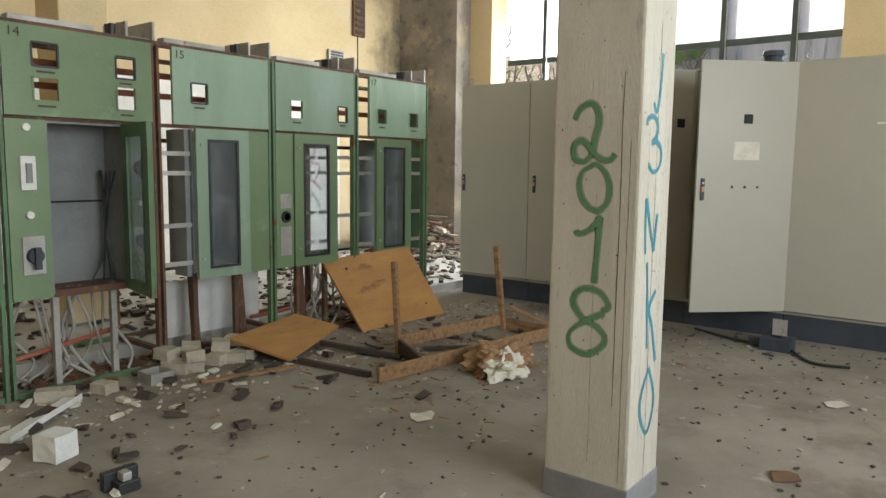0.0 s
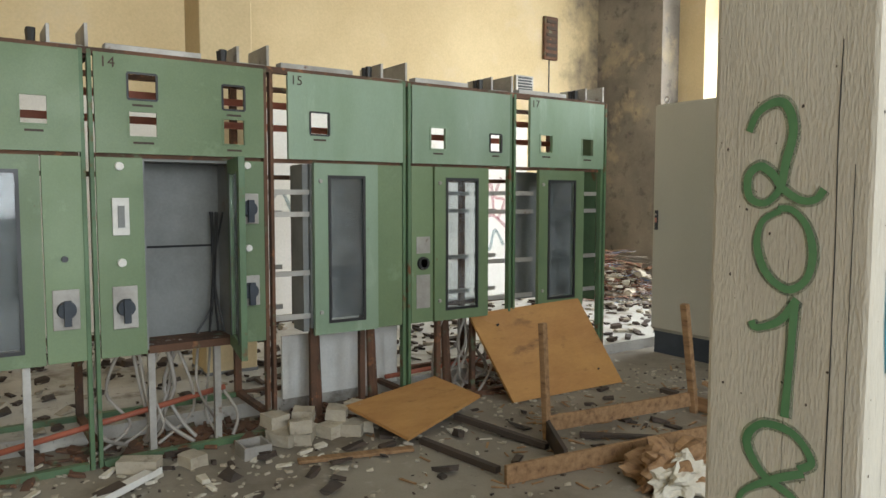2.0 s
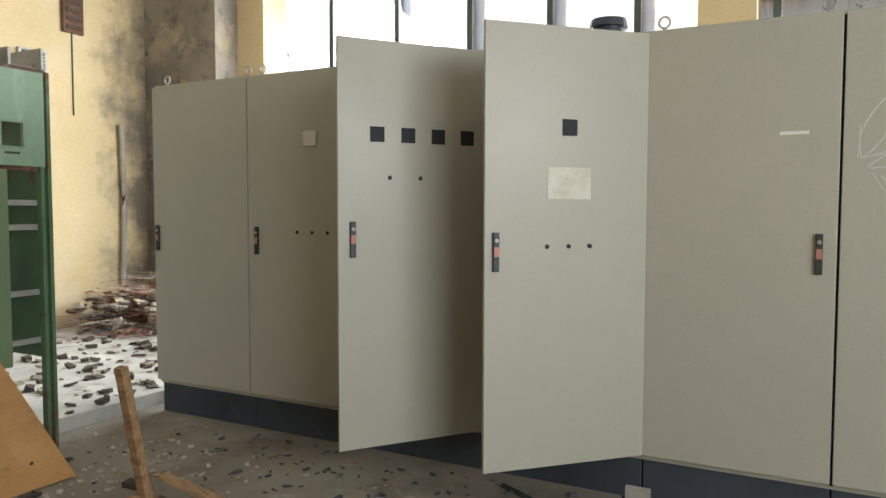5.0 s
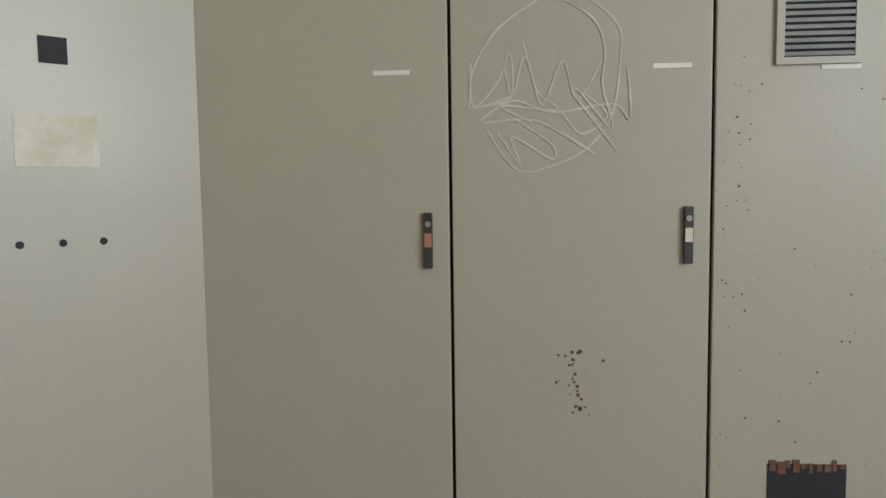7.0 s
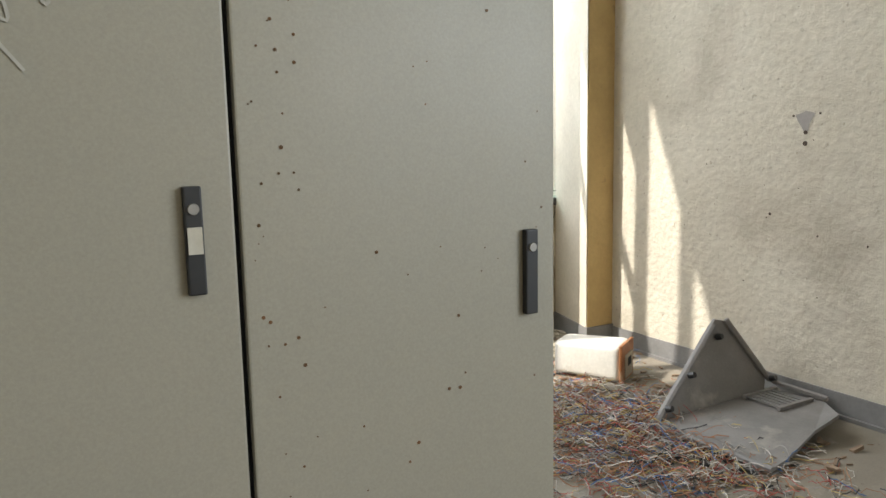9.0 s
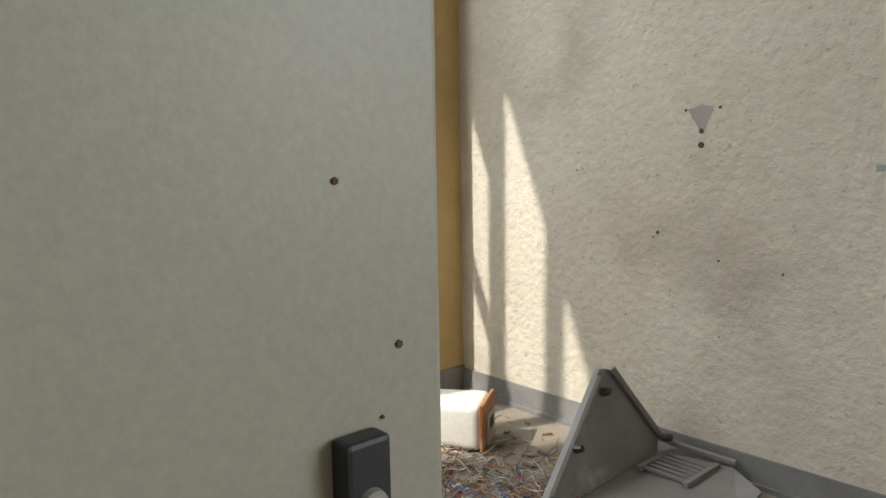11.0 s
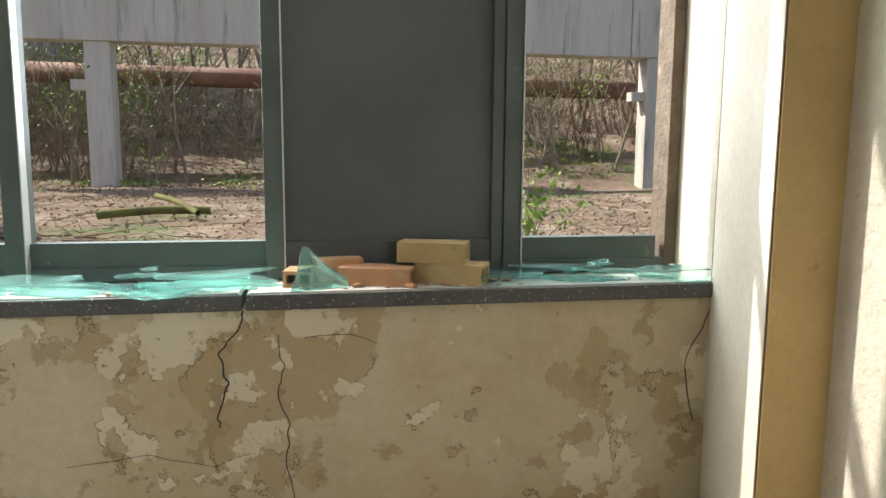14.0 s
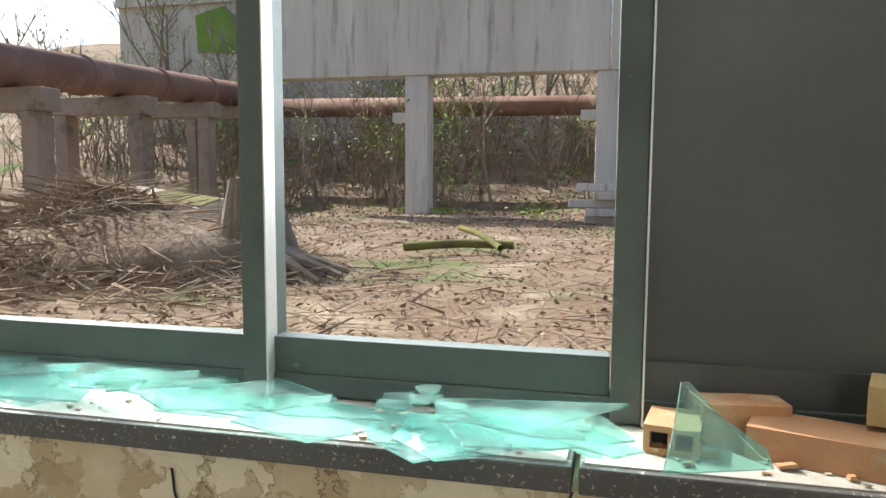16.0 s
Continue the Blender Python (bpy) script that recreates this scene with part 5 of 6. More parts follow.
# ---- window corner ----
litter("plaster_rubble", 230, lambda: (U(6.7, 7.75), U(2.35, 2.98), 0), (0.01, 0.045), M_BRICKW, "fallen plaster pieces along the wall")
litter("dry_leaves", 420, lambda: (rng.gauss(7.0, 0.5), U(0.5, 2.95), 0), (0.006, 0.02), M_STICK, "dry leaves and twigs on the floor", 1.6)
litter("black_clips", 70, lambda: (rng.gauss(6.95, 0.15), rng.gauss(0.95, 0.2), 0), (0.01, 0.028), M_BLACK, "black plastic cable fittings on the floor", 1.2)
sh = thing("plastic_housing", (7.35, 1.0, 0), "broken grey moulded plastic housing, one side upright", "housing")
bm = bmesh.new()
poly(bm, [(6.97, 1.2, 0.03), (7.03, 0.62, 0.02), (7.18, 0.66, 0.012), (7.45, 0.72, 0.06), (7.62, 0.72, 0.10), (7.82, 0.92, 0.06), (7.80, 1.22, 0.05), (7.4, 1.24, 0.03)], (0, 0, 0.016))
part("base_panel", bm, M_SHELL, sh)
bm = bmesh.new()
poly(bm, [(6.96, 1.22, 0.02), (7.76, 1.22, 0.05), (7.79, 1.24, 0.12), (7.60, 1.36, 0.43), (7.55, 1.37, 0.44), (7.50, 1.36, 0.41)], (0.004, 0.018, 0))
part("side_panel", bm, M_SHELL, sh)
bm = bmesh.new()
for p, q in (((6.96, 1.20, 0.03), (7.51, 1.345, 0.42)), ((7.60, 1.345, 0.44), (7.80, 1.22, 0.11)), ((6.97, 1.2, 0.04), (7.03, 0.62, 0.03)), ((7.8, 1.2, 0.11), (7.84, 0.92, 0.09))):
    stick(bm, p, q, 0.014, None, 6)
part("rim", bm, M_SHELL, sh)
for k in range(6):
    cubes("rib", [(7.56 + k * 0.035, 7.575 + k * 0.035, 0.98, 1.16, 0.075, 0.085)], M_BASE, sh)
cubes("rib_frame", [(7.54, 7.79, 0.96, 0.98, 0.072, 0.09), (7.54, 7.79, 1.16, 1.18, 0.072, 0.09)], M_SHELL, sh)
bm = bmesh.new()
for p in ((7.52, 1.33, 0.36), (7.25, 1.26, 0.22), (7.05, 1.21, 0.1), (7.78, 1.2, 0.13)):
    stick(bm, p, (p[0] + 0.004, p[1] - 0.03, p[2] + 0.01), 0.018, 0.014, 10)
part("screw_boss", bm, M_BLACK, sh)
# white tub lying on its side
tub = thing("plastic_tub", (7.3, 2.05, 0), "white rounded plastic tub lying on its side, orange end", "tub")
tm = pose(7.31, 2.04, 0.118, 0, 0, -58) @ Matrix.Scale(0.8, 4)
bm = bmesh.new()
box(bm, -0.27, 0.23, -0.15, 0.15, -0.135, 0.135)
bevel(bm, 0.05, 4)
for v in bm.verts:
    f = 0.9 + 0.1 * (v.co.x + 0.27) / 0.5
    v.co.y, v.co.z = v.co.y * f, v.co.z * f
bmesh.ops.transform(bm, matrix=tm, verts=bm.verts[:])
part("body", bm, M_TUB, tub, smooth=True)
bm = bmesh.new()
box(bm, 0.225, 0.25, -0.155, 0.155, -0.14, 0.14)
bevel(bm, 0.012, 3)
bmesh.ops.transform(bm, matrix=tm, verts=bm.verts[:])
part("end_plate", bm, M_ORANGE, tub, "orange-brown end plate")
bm = bmesh.new()
box(bm, 0.25, 0.262, -0.09, 0.09, -0.11, 0.06)
bevel(bm, 0.005, 2)
bmesh.ops.transform(bm, matrix=tm, verts=bm.verts[:])
part("end_recess", bm, M_BRICKW, tub)
bm = bmesh.new()
box(bm, 0.262, 0.265, -0.04, 0.04, -0.03, 0.03, tm)
part("opening", bm, M_SLOT, tub)
# bent sheet by the apron wall
bm = bmesh.new()
poly(bm, [(6.62, 2.62, 0.01), (6.98, 2.55, 0.19), (7.05, 2.85, 0.19), (6.72, 2.95, 0.01)], (0, 0, 0.008))
poly(bm, [(6.98, 2.55, 0.19), (7.2, 2.35, 0.02), (7.26, 2.6, 0.02), (7.05, 2.85, 0.19)], (0.004, 0, 0.008))
single("bent_sheet", bm, M_WHITE, "bent pale metal sheet lying below the window", "sheet")
bm = bmesh.new()
bmesh.ops.create_icosphere(bm, subdivisions=3, radius=0.11, matrix=pose(6.98, 2.38, 0.05) @ Matrix.Diagonal((1.2, 0.9, 0.7, 1)))
single("black_cap", bm, M_BLACK, "black domed plastic cap on the floor", "cap", smooth=True)


def hollow_brick(x, y, z, rz, mat, label, s=(0.24, 0.115, 0.07), rx=0):
    t = thing("hollow_brick", (x, y, z), label, "brick", "bricks on the sill")
    a, b, h = s[0] / 2, s[1] / 2, s[2]
    w = 0.012
    bm = bmesh.new()
    for c in ((-a, a, -b, b, 0, w), (-a, a, -b, b, h - w, h), (-a, a, -b, -b + w, w, h - w), (-a, a, b - w, b, w, h - w), (-a, a, -w / 2, w / 2, w, h - w)):
        box(bm, *c, m=pose(x, y, z, rx, 0, rz))
    part("shell", bm, mat, t)
    bm = bmesh.new()
    box(bm, -a + 0.03, a - 0.03, -b + w, b - w, w, h - w, pose(x, y, z, rx, 0, rz))
    part("core", bm, M_SLOT, t, "dark hollow core")


hollow_brick(6.86, 3.15, 0.997, -28, M_CLAYY, "yellowish hollow clay brick lying on the sill")
hollow_brick(6.80, 3.18, 1.068, -20, M_CLAYY, "yellowish hollow clay brick stacked on another")
hollow_brick(6.60, 3.16, 0.997, -18, M_CLAY, "orange hollow clay brick lying on the sill", (0.25, 0.12, 0.06))
hollow_brick(6.34, 3.17, 0.997, 80, M_CLAY, "broken orange hollow brick on the sill", (0.12, 0.10, 0.055))
hollow_brick(6.47, 3.24, 0.997, 10, M_CLAY, "orange hollow clay brick against the dark panel", (0.16, 0.08, 0.08))
litter("brick_chips", 40, lambda: (U(6.3, 7.1), U(3.06, 3.25), 0.997), (0.006, 0.018), M_CLAY, "orange brick chips on the sill")
litter("sill_grit", 140, lambda: (U(4.6, 7.7), U(3.05, 3.26), 0.997), (0.003, 0.009), M_BRICKW, "pale grit on the sill")


def shard(cx, cy, z, r, rx, ry, rz, n=6, stretch=1.0):
    bm = bmesh.new()
    pts, a = [], U(0, 1)
    for k in range(n):
        a += 6.283 / n * U(0.6, 1.25)
        q = r * U(0.55, 1.15)
        pts.append((q * math.cos(a) * stretch, q * math.sin(a), 0))
    poly(bm, pts, (0, 0, 0.005))
    bmesh.ops.transform(bm, matrix=pose(cx, cy, z, rx, ry, rz), verts=bm.verts[:])
    ob = single("glass_shard", bm, M_SHARD, "sea-green shard of broken window glass on the sill", "glass", "glass shards on the sill")
    ob.visible_shadow = False


for k in range(84):
    x = U(4.55, 6.2) if k < 62 else U(7.05, 7.70)
    big = k % 3 == 0
    shard(x, U(3.09, 3.22) if big else U(3.06, 3.25), 1.0 + (k % 9) * 0.006, U(0.09, 0.14) if big else U(0.015, 0.05), U(-5, 5), U(-4, 4), U(0, 360) if not big else U(-30, 30), rng.choice((4, 5, 6)), 1.7 if big else 1.2)
bm = bmesh.new()
poly(bm, [(6.31, 3.02, 1.0), (6.50, 3.09, 1.0), (6.49, 3.11, 1.03), (6.42, 3.14, 1.07), (6.36, 3.15, 1.13), (6.345, 3.14, 1.13), (6.33, 3.08, 1.06)], (0.002, -0.005, 0))
single("glass_shard", bm, M_SHARD, "pointed sea-green glass shard standing against a brick", "glass", "glass shards on the sill").visible_shadow = False

# ---- outdoors ----
GZ = 0.55


def height(x, y):
    h = GZ + 0.08 * noise.noise(Vector((x * 0.4, y * 0.4, 0))) + 0.035 * noise.noise(Vector((x * 2.1, y * 2.1, 4)))
    up = max(0.0, y - 21 + 0.15 * (x - 4) * (1 if x > 4 else -0.6))
    return h + min(14.0, 0.34 * up) + 0.3 * noise.noise(Vector((x * 0.15, y * 0.15, 9))) * min(1.0, up / 4)


bm = bmesh.new()
NX, NY = 120, 90
vs = [[None] * NX for _ in range(NY)]
for j in range(NY):
    y = 3.45 + 46.5 * (j / (NY - 1)) ** 1.5
    for i in range(NX):
        x = -34 + 80 * i / (NX - 1)
        vs[j][i] = bm.verts.new((x, y, height(x, y)))
for j in range(NY - 1):
    for i in range(NX - 1):
        bm.faces.new((vs[j][i], vs[j][i + 1], vs[j + 1][i + 1], vs[j + 1][i]))
tagged(part("ground", bm, M_GROUND, None, "leaf-littered earth rising to a wooded slope", smooth=True), kind="structure")
setting("ground_far", [(-900, 900, 49.9, 900, 8.0, 8.6), (-900, -33.9, -600, 49.9, 0.3, 0.5), (45.9, 900, -600, 49.9, 0.3, 0.5), (-33.9, 45.9, -600, -9.4, 0.2, 0.5)], M_HILL, "distant wooded ground")

via = thing("concrete_viaduct", (4, 19, GZ), "weathered streaked concrete viaduct on square columns", "viaduct")
for x0, x1 in ((-2.6, 6.0), (6.02, 14.5), (14.52, 24)):
    cubes("girder", [(x0, x1, 18.8, 19.4, 3.95, 7.2)], M_CONC, via, b=0.03)
cubes("deck", [(-2.6, 24, 18.5, 20.2, 7.2, 7.6)], M_CONC, via, b=0.03)
for x in (1.15, 5.72, 10.15, 15.0, 19.8):
    for y in (18.85,):
        k = cubes("column", [(x, x + 0.58, y, y + 0.55, 0.2, 3.95)], M_CONC, via, b=0.03)
        cubes("corbel", [(x - 0.35, x, y + 0.1, y + 0.45, 2.85, 3.08)], M_CONC, k)
bunker = thing("concrete_bunker", (-8, 30, 0), "tall weathered concrete hopper building behind trees", "building")
cubes("wall", [(-13, -2.9, 27, 33, 0, 12)], M_CONC, bunker, b=0.05)
cubes("ledge", [(-13, -3.2, 26.8, 27, 8, 8.4)], M_CONC, bunker, b=0.03)
bm = bmesh.new()
poly(bm, [(-9.5, 26.97, 6.2), (-8.2, 26.97, 6.1), (-6.8, 26.97, 6.4), (-5.9, 26.97, 7.4), (-7.2, 26.97, 7.0), (-8.4, 26.97, 7.9), (-9.6, 26.97, 7.6)], (0, -0.02, 0))
single("wall_graffiti", bm, M_LEAF, "bright green graffiti shape on concrete", "graffiti")
pp = thing("overhead_pipe", (-4.2, 15, 3.4), "long rusty pipe carried on concrete trestles", "pipe")
bm = bmesh.new()
stick(bm, (-2.9, 7.5, 3.0), (-5.1, 22.4, 4.0), 0.36, None, 20)
for f in (0.2, 0.42, 0.62, 0.8, 0.95):
    p = Vector((-2.9, 7.5, 3.0)).lerp(Vector((-5.1, 22.4, 4.0)), f)
    dd = Vector((-2.2, 14.9, 1.0)).normalized() * 0.08
    stick(bm, p - dd, p + dd, 0.40, None, 20)
part("pipe_run", bm, M_PIPE, pp, smooth=True)
bm = bmesh.new()
stick(bm, (-5.1, 22.4, 3.6), (24, 22.4, 3.35), 0.28, None, 16)
part("pipe_branch", bm, M_PIPE, pp, smooth=True)
for f in (0.28, 0.5, 0.72, 0.92):
    p = Vector((-2.9, 7.5, 3.0)).lerp(Vector((-5.1, 22.4, 4.0)), f)
    tr = thing("pipe_trestle", (p.x, p.y, GZ), "concrete trestle carrying the rusty pipe", "trestle", "pipe trestles")
    cubes("crossbeam", [(p.x - 1.5, p.x + 0.9, p.y - 0.2, p.y + 0.2, p.z - 0.75, p.z - 0.38)], M_TRESTLE, tr, b=0.02)
    for dx in (-1.35, 0.45):
        cubes("post", [(p.x + dx, p.x + dx + 0.30, p.y - 0.18, p.y + 0.18, 0.2, p.z - 0.75)], M_TRESTLE, tr, b=0.02)

# brush heap, stump, slab, mossy log
def twigs(name, rods, mat, label, category):
    """Thin tapered three-sided rods in one mesh; rods are (start, end, radius)."""
    verts, faces = [], []
    for p, q, r in rods:
        p, q = Vector(p), Vector(q)
        d = (q - p).normalized()
        a = d.cross(Vector((0.31, 0.17, 0.93))).normalized()
        b = d.cross(a)
        i = len(verts)
        for c, w in ((p, r), (q, r * 0.4)):
            verts += [tuple(c + a * w), tuple(c - a * (w * 0.5) + b * (w * 0.87)), tuple(c - a * (w * 0.5) - b * (w * 0.87))]
        faces += [(i, i + 1, i + 4, i + 3), (i + 1, i + 2, i + 5, i + 4), (i + 2, i, i + 3, i + 5)]
    me = bpy.data.meshes.new(name)
    me.from_pydata(verts, [], faces)
    me.materials.append(mat)
    return tagged(new(name, me), label, category, kind="stuff")


def flakes(name, spots, mat, label, category):
    """Small creased leaves; spots are (centre, size)."""
    verts, faces = [], []
    for c, s in spots:
        m = Matrix.Translation(c) @ Euler((U(-0.9, 0.9), U(-0.9, 0.9), U(0, 6.3))).to_matrix().to_4x4()
        i = len(verts)
        verts += [tuple(m @ Vector(k)) for k in ((-s, 0, 0), (0, -s * 0.55, s * 0.15), (s, 0, 0), (0, s * 0.55, s * 0.15))]
        faces += [(i, i + 1, i + 2), (i, i + 2, i + 3)]
    me = bpy.data.meshes.new(name)
    me.from_pydata(verts, [], faces)
    me.materials.append(mat)
    return tagged(new(name, me), label, category, kind="stuff")


def heap_top(x, y):
    return 0.82 * math.exp(-((x - 1.1) / 1.2) ** 2 - ((y - 8.0) / 1.0) ** 2)


rods = {0: [], 1: [], 2: []}
for k in range(6500):
    x, y = 1.1 + rng.gauss(0, 1.05), 7.9 + rng.gauss(0, 0.85)
    z = height(x, y) + heap_top(x, y) * U(0.75, 1.08) + 0.02
    a, l = U(0, 6.28), rng.choice((U(0.08, 0.3), U(0.08, 0.3), U(0.3, 0.95)))
    x1, y1 = x + l * math.cos(a), y + l * math.sin(a)
    z1 = max(z + U(-0.2, 0.16), height(x1, y1) + heap_top(x1, y1) * 0.9)
    rods[k % 3].append(((x, y, z), (x1, y1, z1), U(0.003, 0.008) if k % 9 else U(0.01, 0.022)))
for k, m in enumerate((M_STICK, M_BARK, M_PALETWIG)):
    twigs("brush_heap", rods[k], m, ("heap of dry brown cut branches", "dark dead branches in the brush heap", "bleached dead stalks in the brush heap")[k], "brush")
bm = bmesh.new()
bmesh.ops.create_icosphere(bm, subdivisions=4, radius=1)
for v in bm.verts:
    v.co = Vector((1.2 + v.co.x * 1.7, 8.0 + v.co.y * 1.3, GZ - 0.1 + max(0, v.co.z) * 0.75)) + Vector((0, 0, 0.1 * noise.noise(v.co * 4)))
single("brush_mound", bm, M_GROUND, "earthy mound under the brush", "mound", smooth=True)
rods = {0: [], 1: [], 2: []}
for k in range(9000):
    x, y = U(-4, 12.5), 3.9 + 14 * rng.random() ** 1.8
    z = height(x, y) + U(0.005, 0.05)
    a, l = U(0, 6.28), rng.choice((U(0.05, 0.2), U(0.05, 0.2), U(0.2, 0.7)))
    rods[k % 3].append(((x, y, z), (x + l * math.cos(a), y + l * math.sin(a), z + U(-0.02, 0.09)), U(0.002, 0.006) if k % 12 else U(0.006, 0.014)))
for k, m in enumerate((M_STICK, M_BARK, M_PALETWIG)):
    twigs("fallen_twigs", rods[k], m, ("dry brown twigs scattered over the earth", "dark twigs scattered over the earth", "bleached stalks scattered over the earth")[k], "twigs")
for mat_, n_, lab in ((M_LITTER, 16000, "dry brown leaves on the earth"), (M_LITTERPALE, 9000, "pale bleached leaves on the earth")):
    spots = []
    for k in range(n_):
        x, y = U(-6, 13), 3.9 + 24 * rng.random() ** 1.7
        spots.append(((x, y, height(x, y) + (heap_top(x, y) * 0.9) + 0.012), U(0.012, 0.04) * (1 + max(0, y - 9) * 0.06)))
    flakes("fallen_leaves", spots, mat_, lab, "leaves")
# thicket of bare saplings under and behind the viaduct, with first leaves
rods, spots = {0: [], 1: []}, []
for k in range(230):
    x, y = U(-13, 17), rng.choice((U(20.0, 25), U(21, 34)))
    z, h = height(x, y), U(1.6, 4.2)
    for j in range(rng.choice((3, 4, 5))):
        p = Vector((x + U(-0.3, 0.3), y + U(-0.3, 0.3), z - 0.05))
        d = Vector((U(-0.4, 0.4), U(-0.3, 0.3), 1)).normalized()
        for seg in range(3):
            e = p + d * h * U(0.25, 0.42)
            rods[k % 2].append((p, e, 0.026 - seg * 0.007))
            for _ in range(4):
                c = p.lerp(e, U(0.2, 1))
                g = c + Vector((U(-0.6, 0.6), U(-0.6, 0.6), U(0.0, 0.6)))
                rods[k % 2].append((c, g, 0.010))
                if k % 5 < 2 and seg:
                    spots += [(c.lerp(g, U(0.3, 1.1)) + Vector((U(-0.12, 0.12), U(-0.12, 0.12), U(-0.1, 0.1))), U(0.025, 0.06)) for _ in range(3)]
            p, d = e, (d + Vector((U(-0.4, 0.4), U(-0.4, 0.4), 0))).normalized()
twigs("thicket", rods[0], M_BARK, "thicket of bare grey-brown saplings", "thicket")
twigs("thicket", rods[1], M_STICK, "thicket of bare brown saplings", "thicket")
flakes("thicket_leaves", spots, M_LEAF, "first yellow-green leaves in the thicket", "leaves")
spots = []
for k in range(15000):
    x, y = rng.choice((rng.gauss(11.5, 2.2), rng.gauss(5.5, 4.0))), U(18.5, 30)
    if noise.noise(Vector((x * 0.5, y * 0.5, 3))) > 0.02:
        spots.append(((x, y, height(x, y) + U(0.02, 0.16)), U(0.03, 0.075)))
flakes("ground_ivy", spots, M_LEAF, "fresh green growth creeping over the slope", "ground cover")
st = thing("tree_stump", (2.75, 8.3, GZ), "split weathered tree stump with moss", "stump")
bm = bmesh.new()
for k in range(9):
    a = k * 0.7
    r = 0.16 + 0.05 * math.sin(k * 2.3)
    stick(bm, (2.75 + r * 2.0 * math.cos(a), 8.3 + r * 2.0 * math.sin(a), GZ - 0.05), (2.68 + r * math.cos(a), 8.3 + r * math.sin(a), GZ + U(0.5, 1.15)), 0.11, 0.03, 6)
part("trunk", bm, M_BARK, st)
bm = bmesh.new()
for k in range(5):
    a = -0.9 + k * 0.45
    stick(bm, (2.8, 8.2, GZ + 0.3), (2.8 + 0.9 * math.cos(a), 8.2 + 0.9 * math.sin(a), GZ), 0.09, 0.03, 6)
part("root", bm, M_BARK, st)
sl = thing("concrete_slab", (1.6, 9.2, 1.2), "mossy broken concrete slab on the brush heap", "slab")
bm = bmesh.new()
box(bm, -0.55, 0.45, -0.4, 0.4, 0, 0.16, pose(1.5, 8.7, 1.12, 6, 8, 12))
bevel(bm, 0.02)
part("slab", bm, M_CONC, sl)
bm = bmesh.new()
box(bm, -0.2, 0.44, -0.35, 0.3, 0.16, 0.175, pose(1.5, 8.7, 1.12, 6, 8, 12))
part("moss_patch", bm, M_MOSS, sl)
for p, q, r in (((3.7, 10.2, GZ + 0.1), (5.0, 10.6, GZ + 0.12), 0.055), ((4.2, 11.2, GZ + 0.28), (4.9, 10.2, GZ + 0.12), 0.04)):
    bm = bmesh.new()
    tube(bm, [p, ((p[0] + q[0]) / 2, (p[1] + q[1]) / 2 + 0.06, (p[2] + q[2]) / 2 + 0.03), q], r, 4, 8)
    single("mossy_log", bm, M_MOSS, "fallen log covered in yellow moss", "log", "mossy logs", smooth=True)
for k in range(5):
    bm = bmesh.new()
    box(bm, -0.5, 0.5, -0.25, 0.25, 0, 0.16, pose(6.0 + U(-0.3, 0.3), 17.2 + U(-0.3, 0.3), GZ + k * 0.17, 0, 0, U(-20, 20)))
    bevel(bm, 0.02)
    single("stacked_slab", bm, M_CONC, "broken concrete slab in a stack by the column", "slab", "stacked slabs")


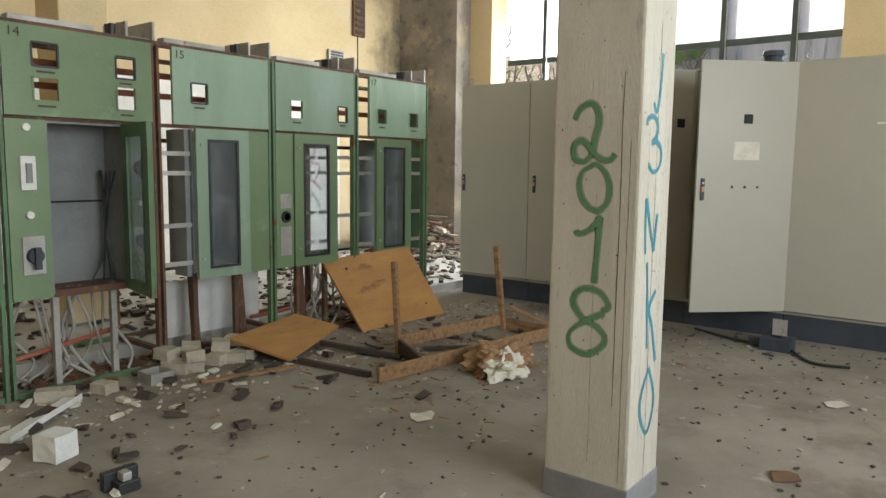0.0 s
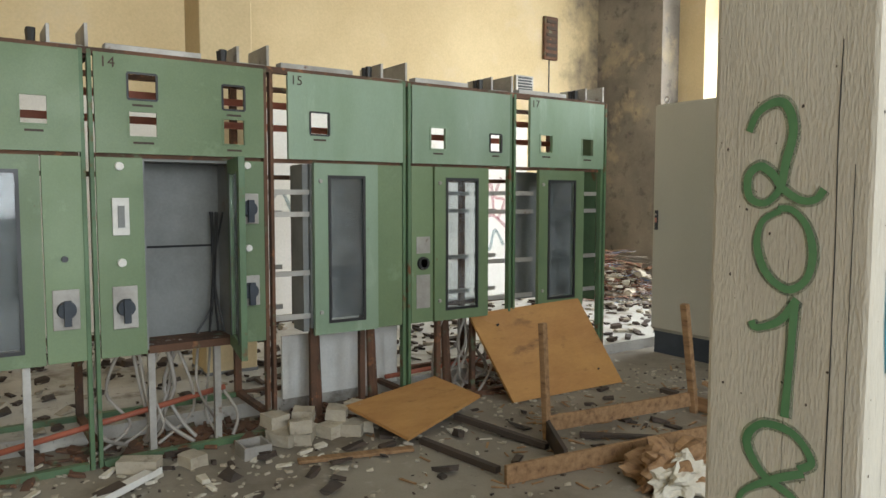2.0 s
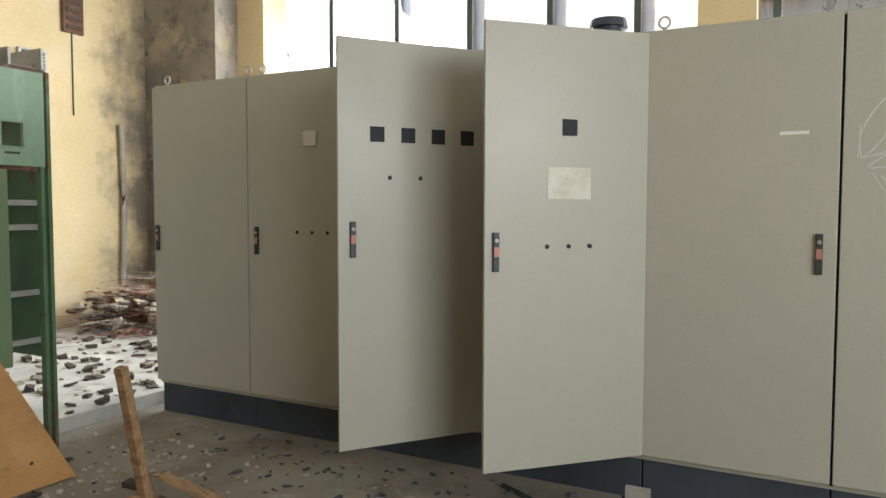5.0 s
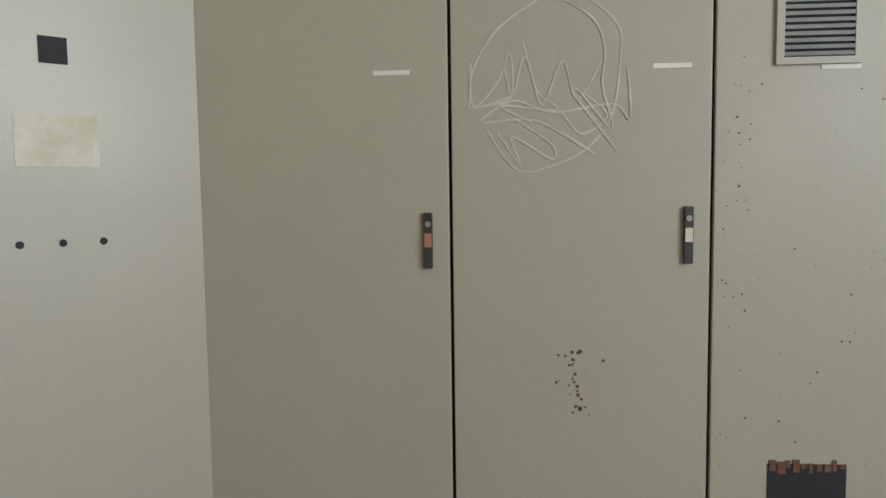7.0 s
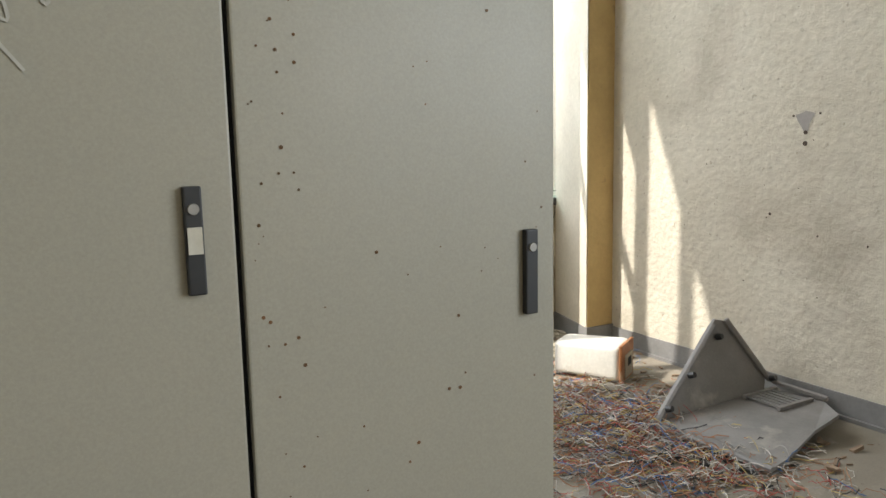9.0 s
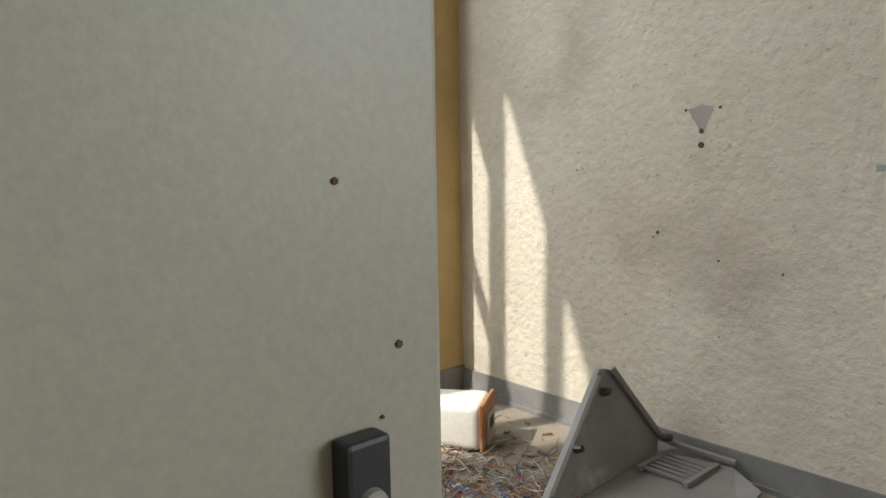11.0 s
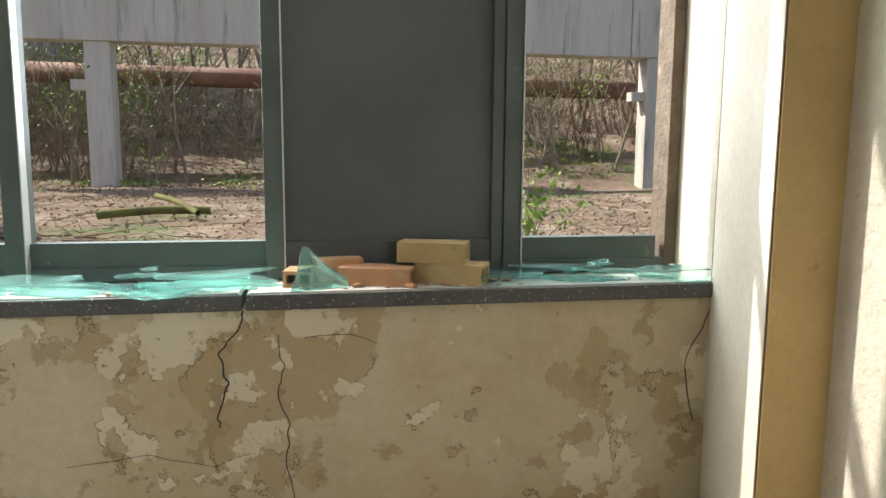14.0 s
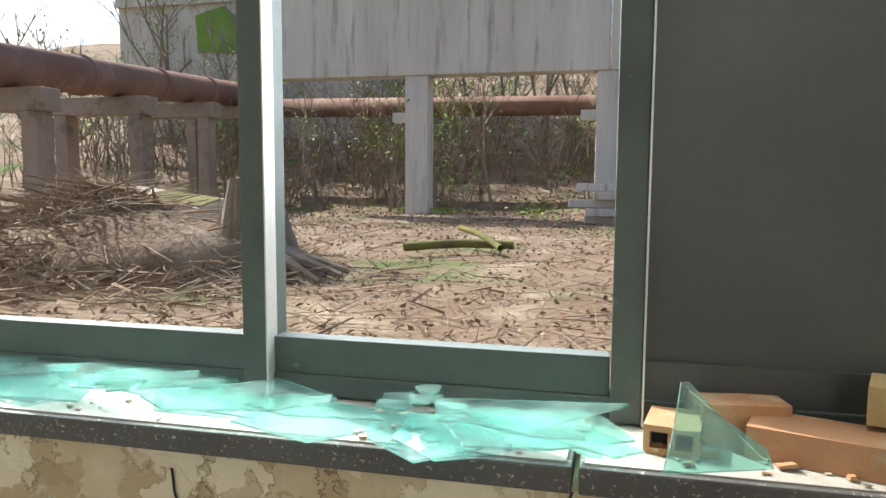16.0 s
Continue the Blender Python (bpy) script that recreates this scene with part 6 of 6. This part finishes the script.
def tree(x, y, h, lean, seed, leafy):
    q = random.Random(seed)
    z = height(x, y)
    t = thing("tree", (x, y, z), "thin bare spring tree with budding leaves" if leafy else "thin bare leafless tree", "tree", "woodland trees")
    bm, tips = bmesh.new(), []

    def grow(p, d, l, r, lev):
        e = p + d * l
        stick(bm, p, e, r, r * 0.62, 5 if lev < 2 else 3)
        tips.append(e)
        if lev >= 4:
            return
        for _ in range(3 if lev < 2 else 2):
            nd_ = (d + Vector((q.uniform(-0.75, 0.75), q.uniform(-0.75, 0.75), q.uniform(-0.1, 0.5)))).normalized()
            grow(p.lerp(e, q.uniform(0.55, 1.0)), nd_, l * q.uniform(0.5, 0.8), r * 0.55, lev + 1)
    grow(Vector((x, y, z - 0.1)), Vector((lean, q.uniform(-0.1, 0.1), 1)).normalized(), h * 0.42, 0.012 * h + 0.01, 0)
    part("trunk", bm, M_BARK, t)
    bm = bmesh.new()
    for e in tips[3:]:
        for _ in range(leafy):
            c = e + Vector((q.gauss(0, 0.2), q.gauss(0, 0.2), q.gauss(0, 0.2)))
            s = q.uniform(0.03, 0.075)
            m = Matrix.Translation(c) @ Euler((q.uniform(0, 3), q.uniform(0, 3), q.uniform(0, 6))).to_matrix().to_4x4()
            bm.faces.new([bm.verts.new(m @ Vector(k)) for k in ((-s, 0, 0), (0, -s * 0.5, 0), (s, 0, 0), (0, s * 0.5, 0))])
    if leafy:
        part("crown", bm, M_LEAF, t)
    else:
        bm.free()


q0 = random.Random(21)
for k in range(85):
    y = q0.uniform(23.5, 40) if k % 3 else q0.uniform(19.8, 23)
    x = q0.uniform(-14, 22)
    tree(x, y, q0.uniform(4, 8) if y > 24 else q0.uniform(2.5, 4.2), q0.uniform(-0.3, 0.3), 100 + k, q0.choice((0, 1, 2, 4)))
for k in range(14):
    tree(q0.uniform(-14, -7), q0.uniform(11, 24), q0.uniform(3, 8), q0.uniform(-0.2, 0.2), 300 + k, q0.choice((0, 1, 3)))


def shrub(x, y, h, seed):
    q = random.Random(seed)
    z = height(x, y)
    t = thing("shrub", (x, y, z), "small shrub with fresh yellow-green leaves", "shrub", "budding shrubs")
    bm, bl = bmesh.new(), bmesh.new()
    for _ in range(7):
        e = Vector((x + q.gauss(0, h * 0.3), y + q.gauss(0, h * 0.2), z + h * q.uniform(0.6, 1.0)))
        stick(bm, (x, y, z - 0.05), e, 0.008, 0.003, 4)
        for k in range(16):
            c = Vector((x, y, z)).lerp(e, q.uniform(0.4, 1.0)) + Vector((q.gauss(0, 0.05), q.gauss(0, 0.05), q.gauss(0, 0.05)))
            s = q.uniform(0.02, 0.045)
            m = Matrix.Translation(c) @ Euler((q.uniform(0, 3), q.uniform(0, 3), q.uniform(0, 6))).to_matrix().to_4x4()
            bl.faces.new([bl.verts.new(m @ Vector(k2)) for k2 in ((-s, 0, 0), (0, -s * 0.6, 0), (s, 0, 0), (0, s * 0.6, 0))])
    part("stems", bm, M_BARK, t)
    part("foliage", bl, M_LEAF, t)


shrub(7.75, 6.6, 0.95, 1)
shrub(8.3, 7.0, 0.8, 2)
shrub(8.05, 6.2, 0.5, 3)
for k in range(12):
    shrub(q0.uniform(-10, 14), q0.uniform(19, 23), q0.uniform(0.8, 1.6), 50 + k)
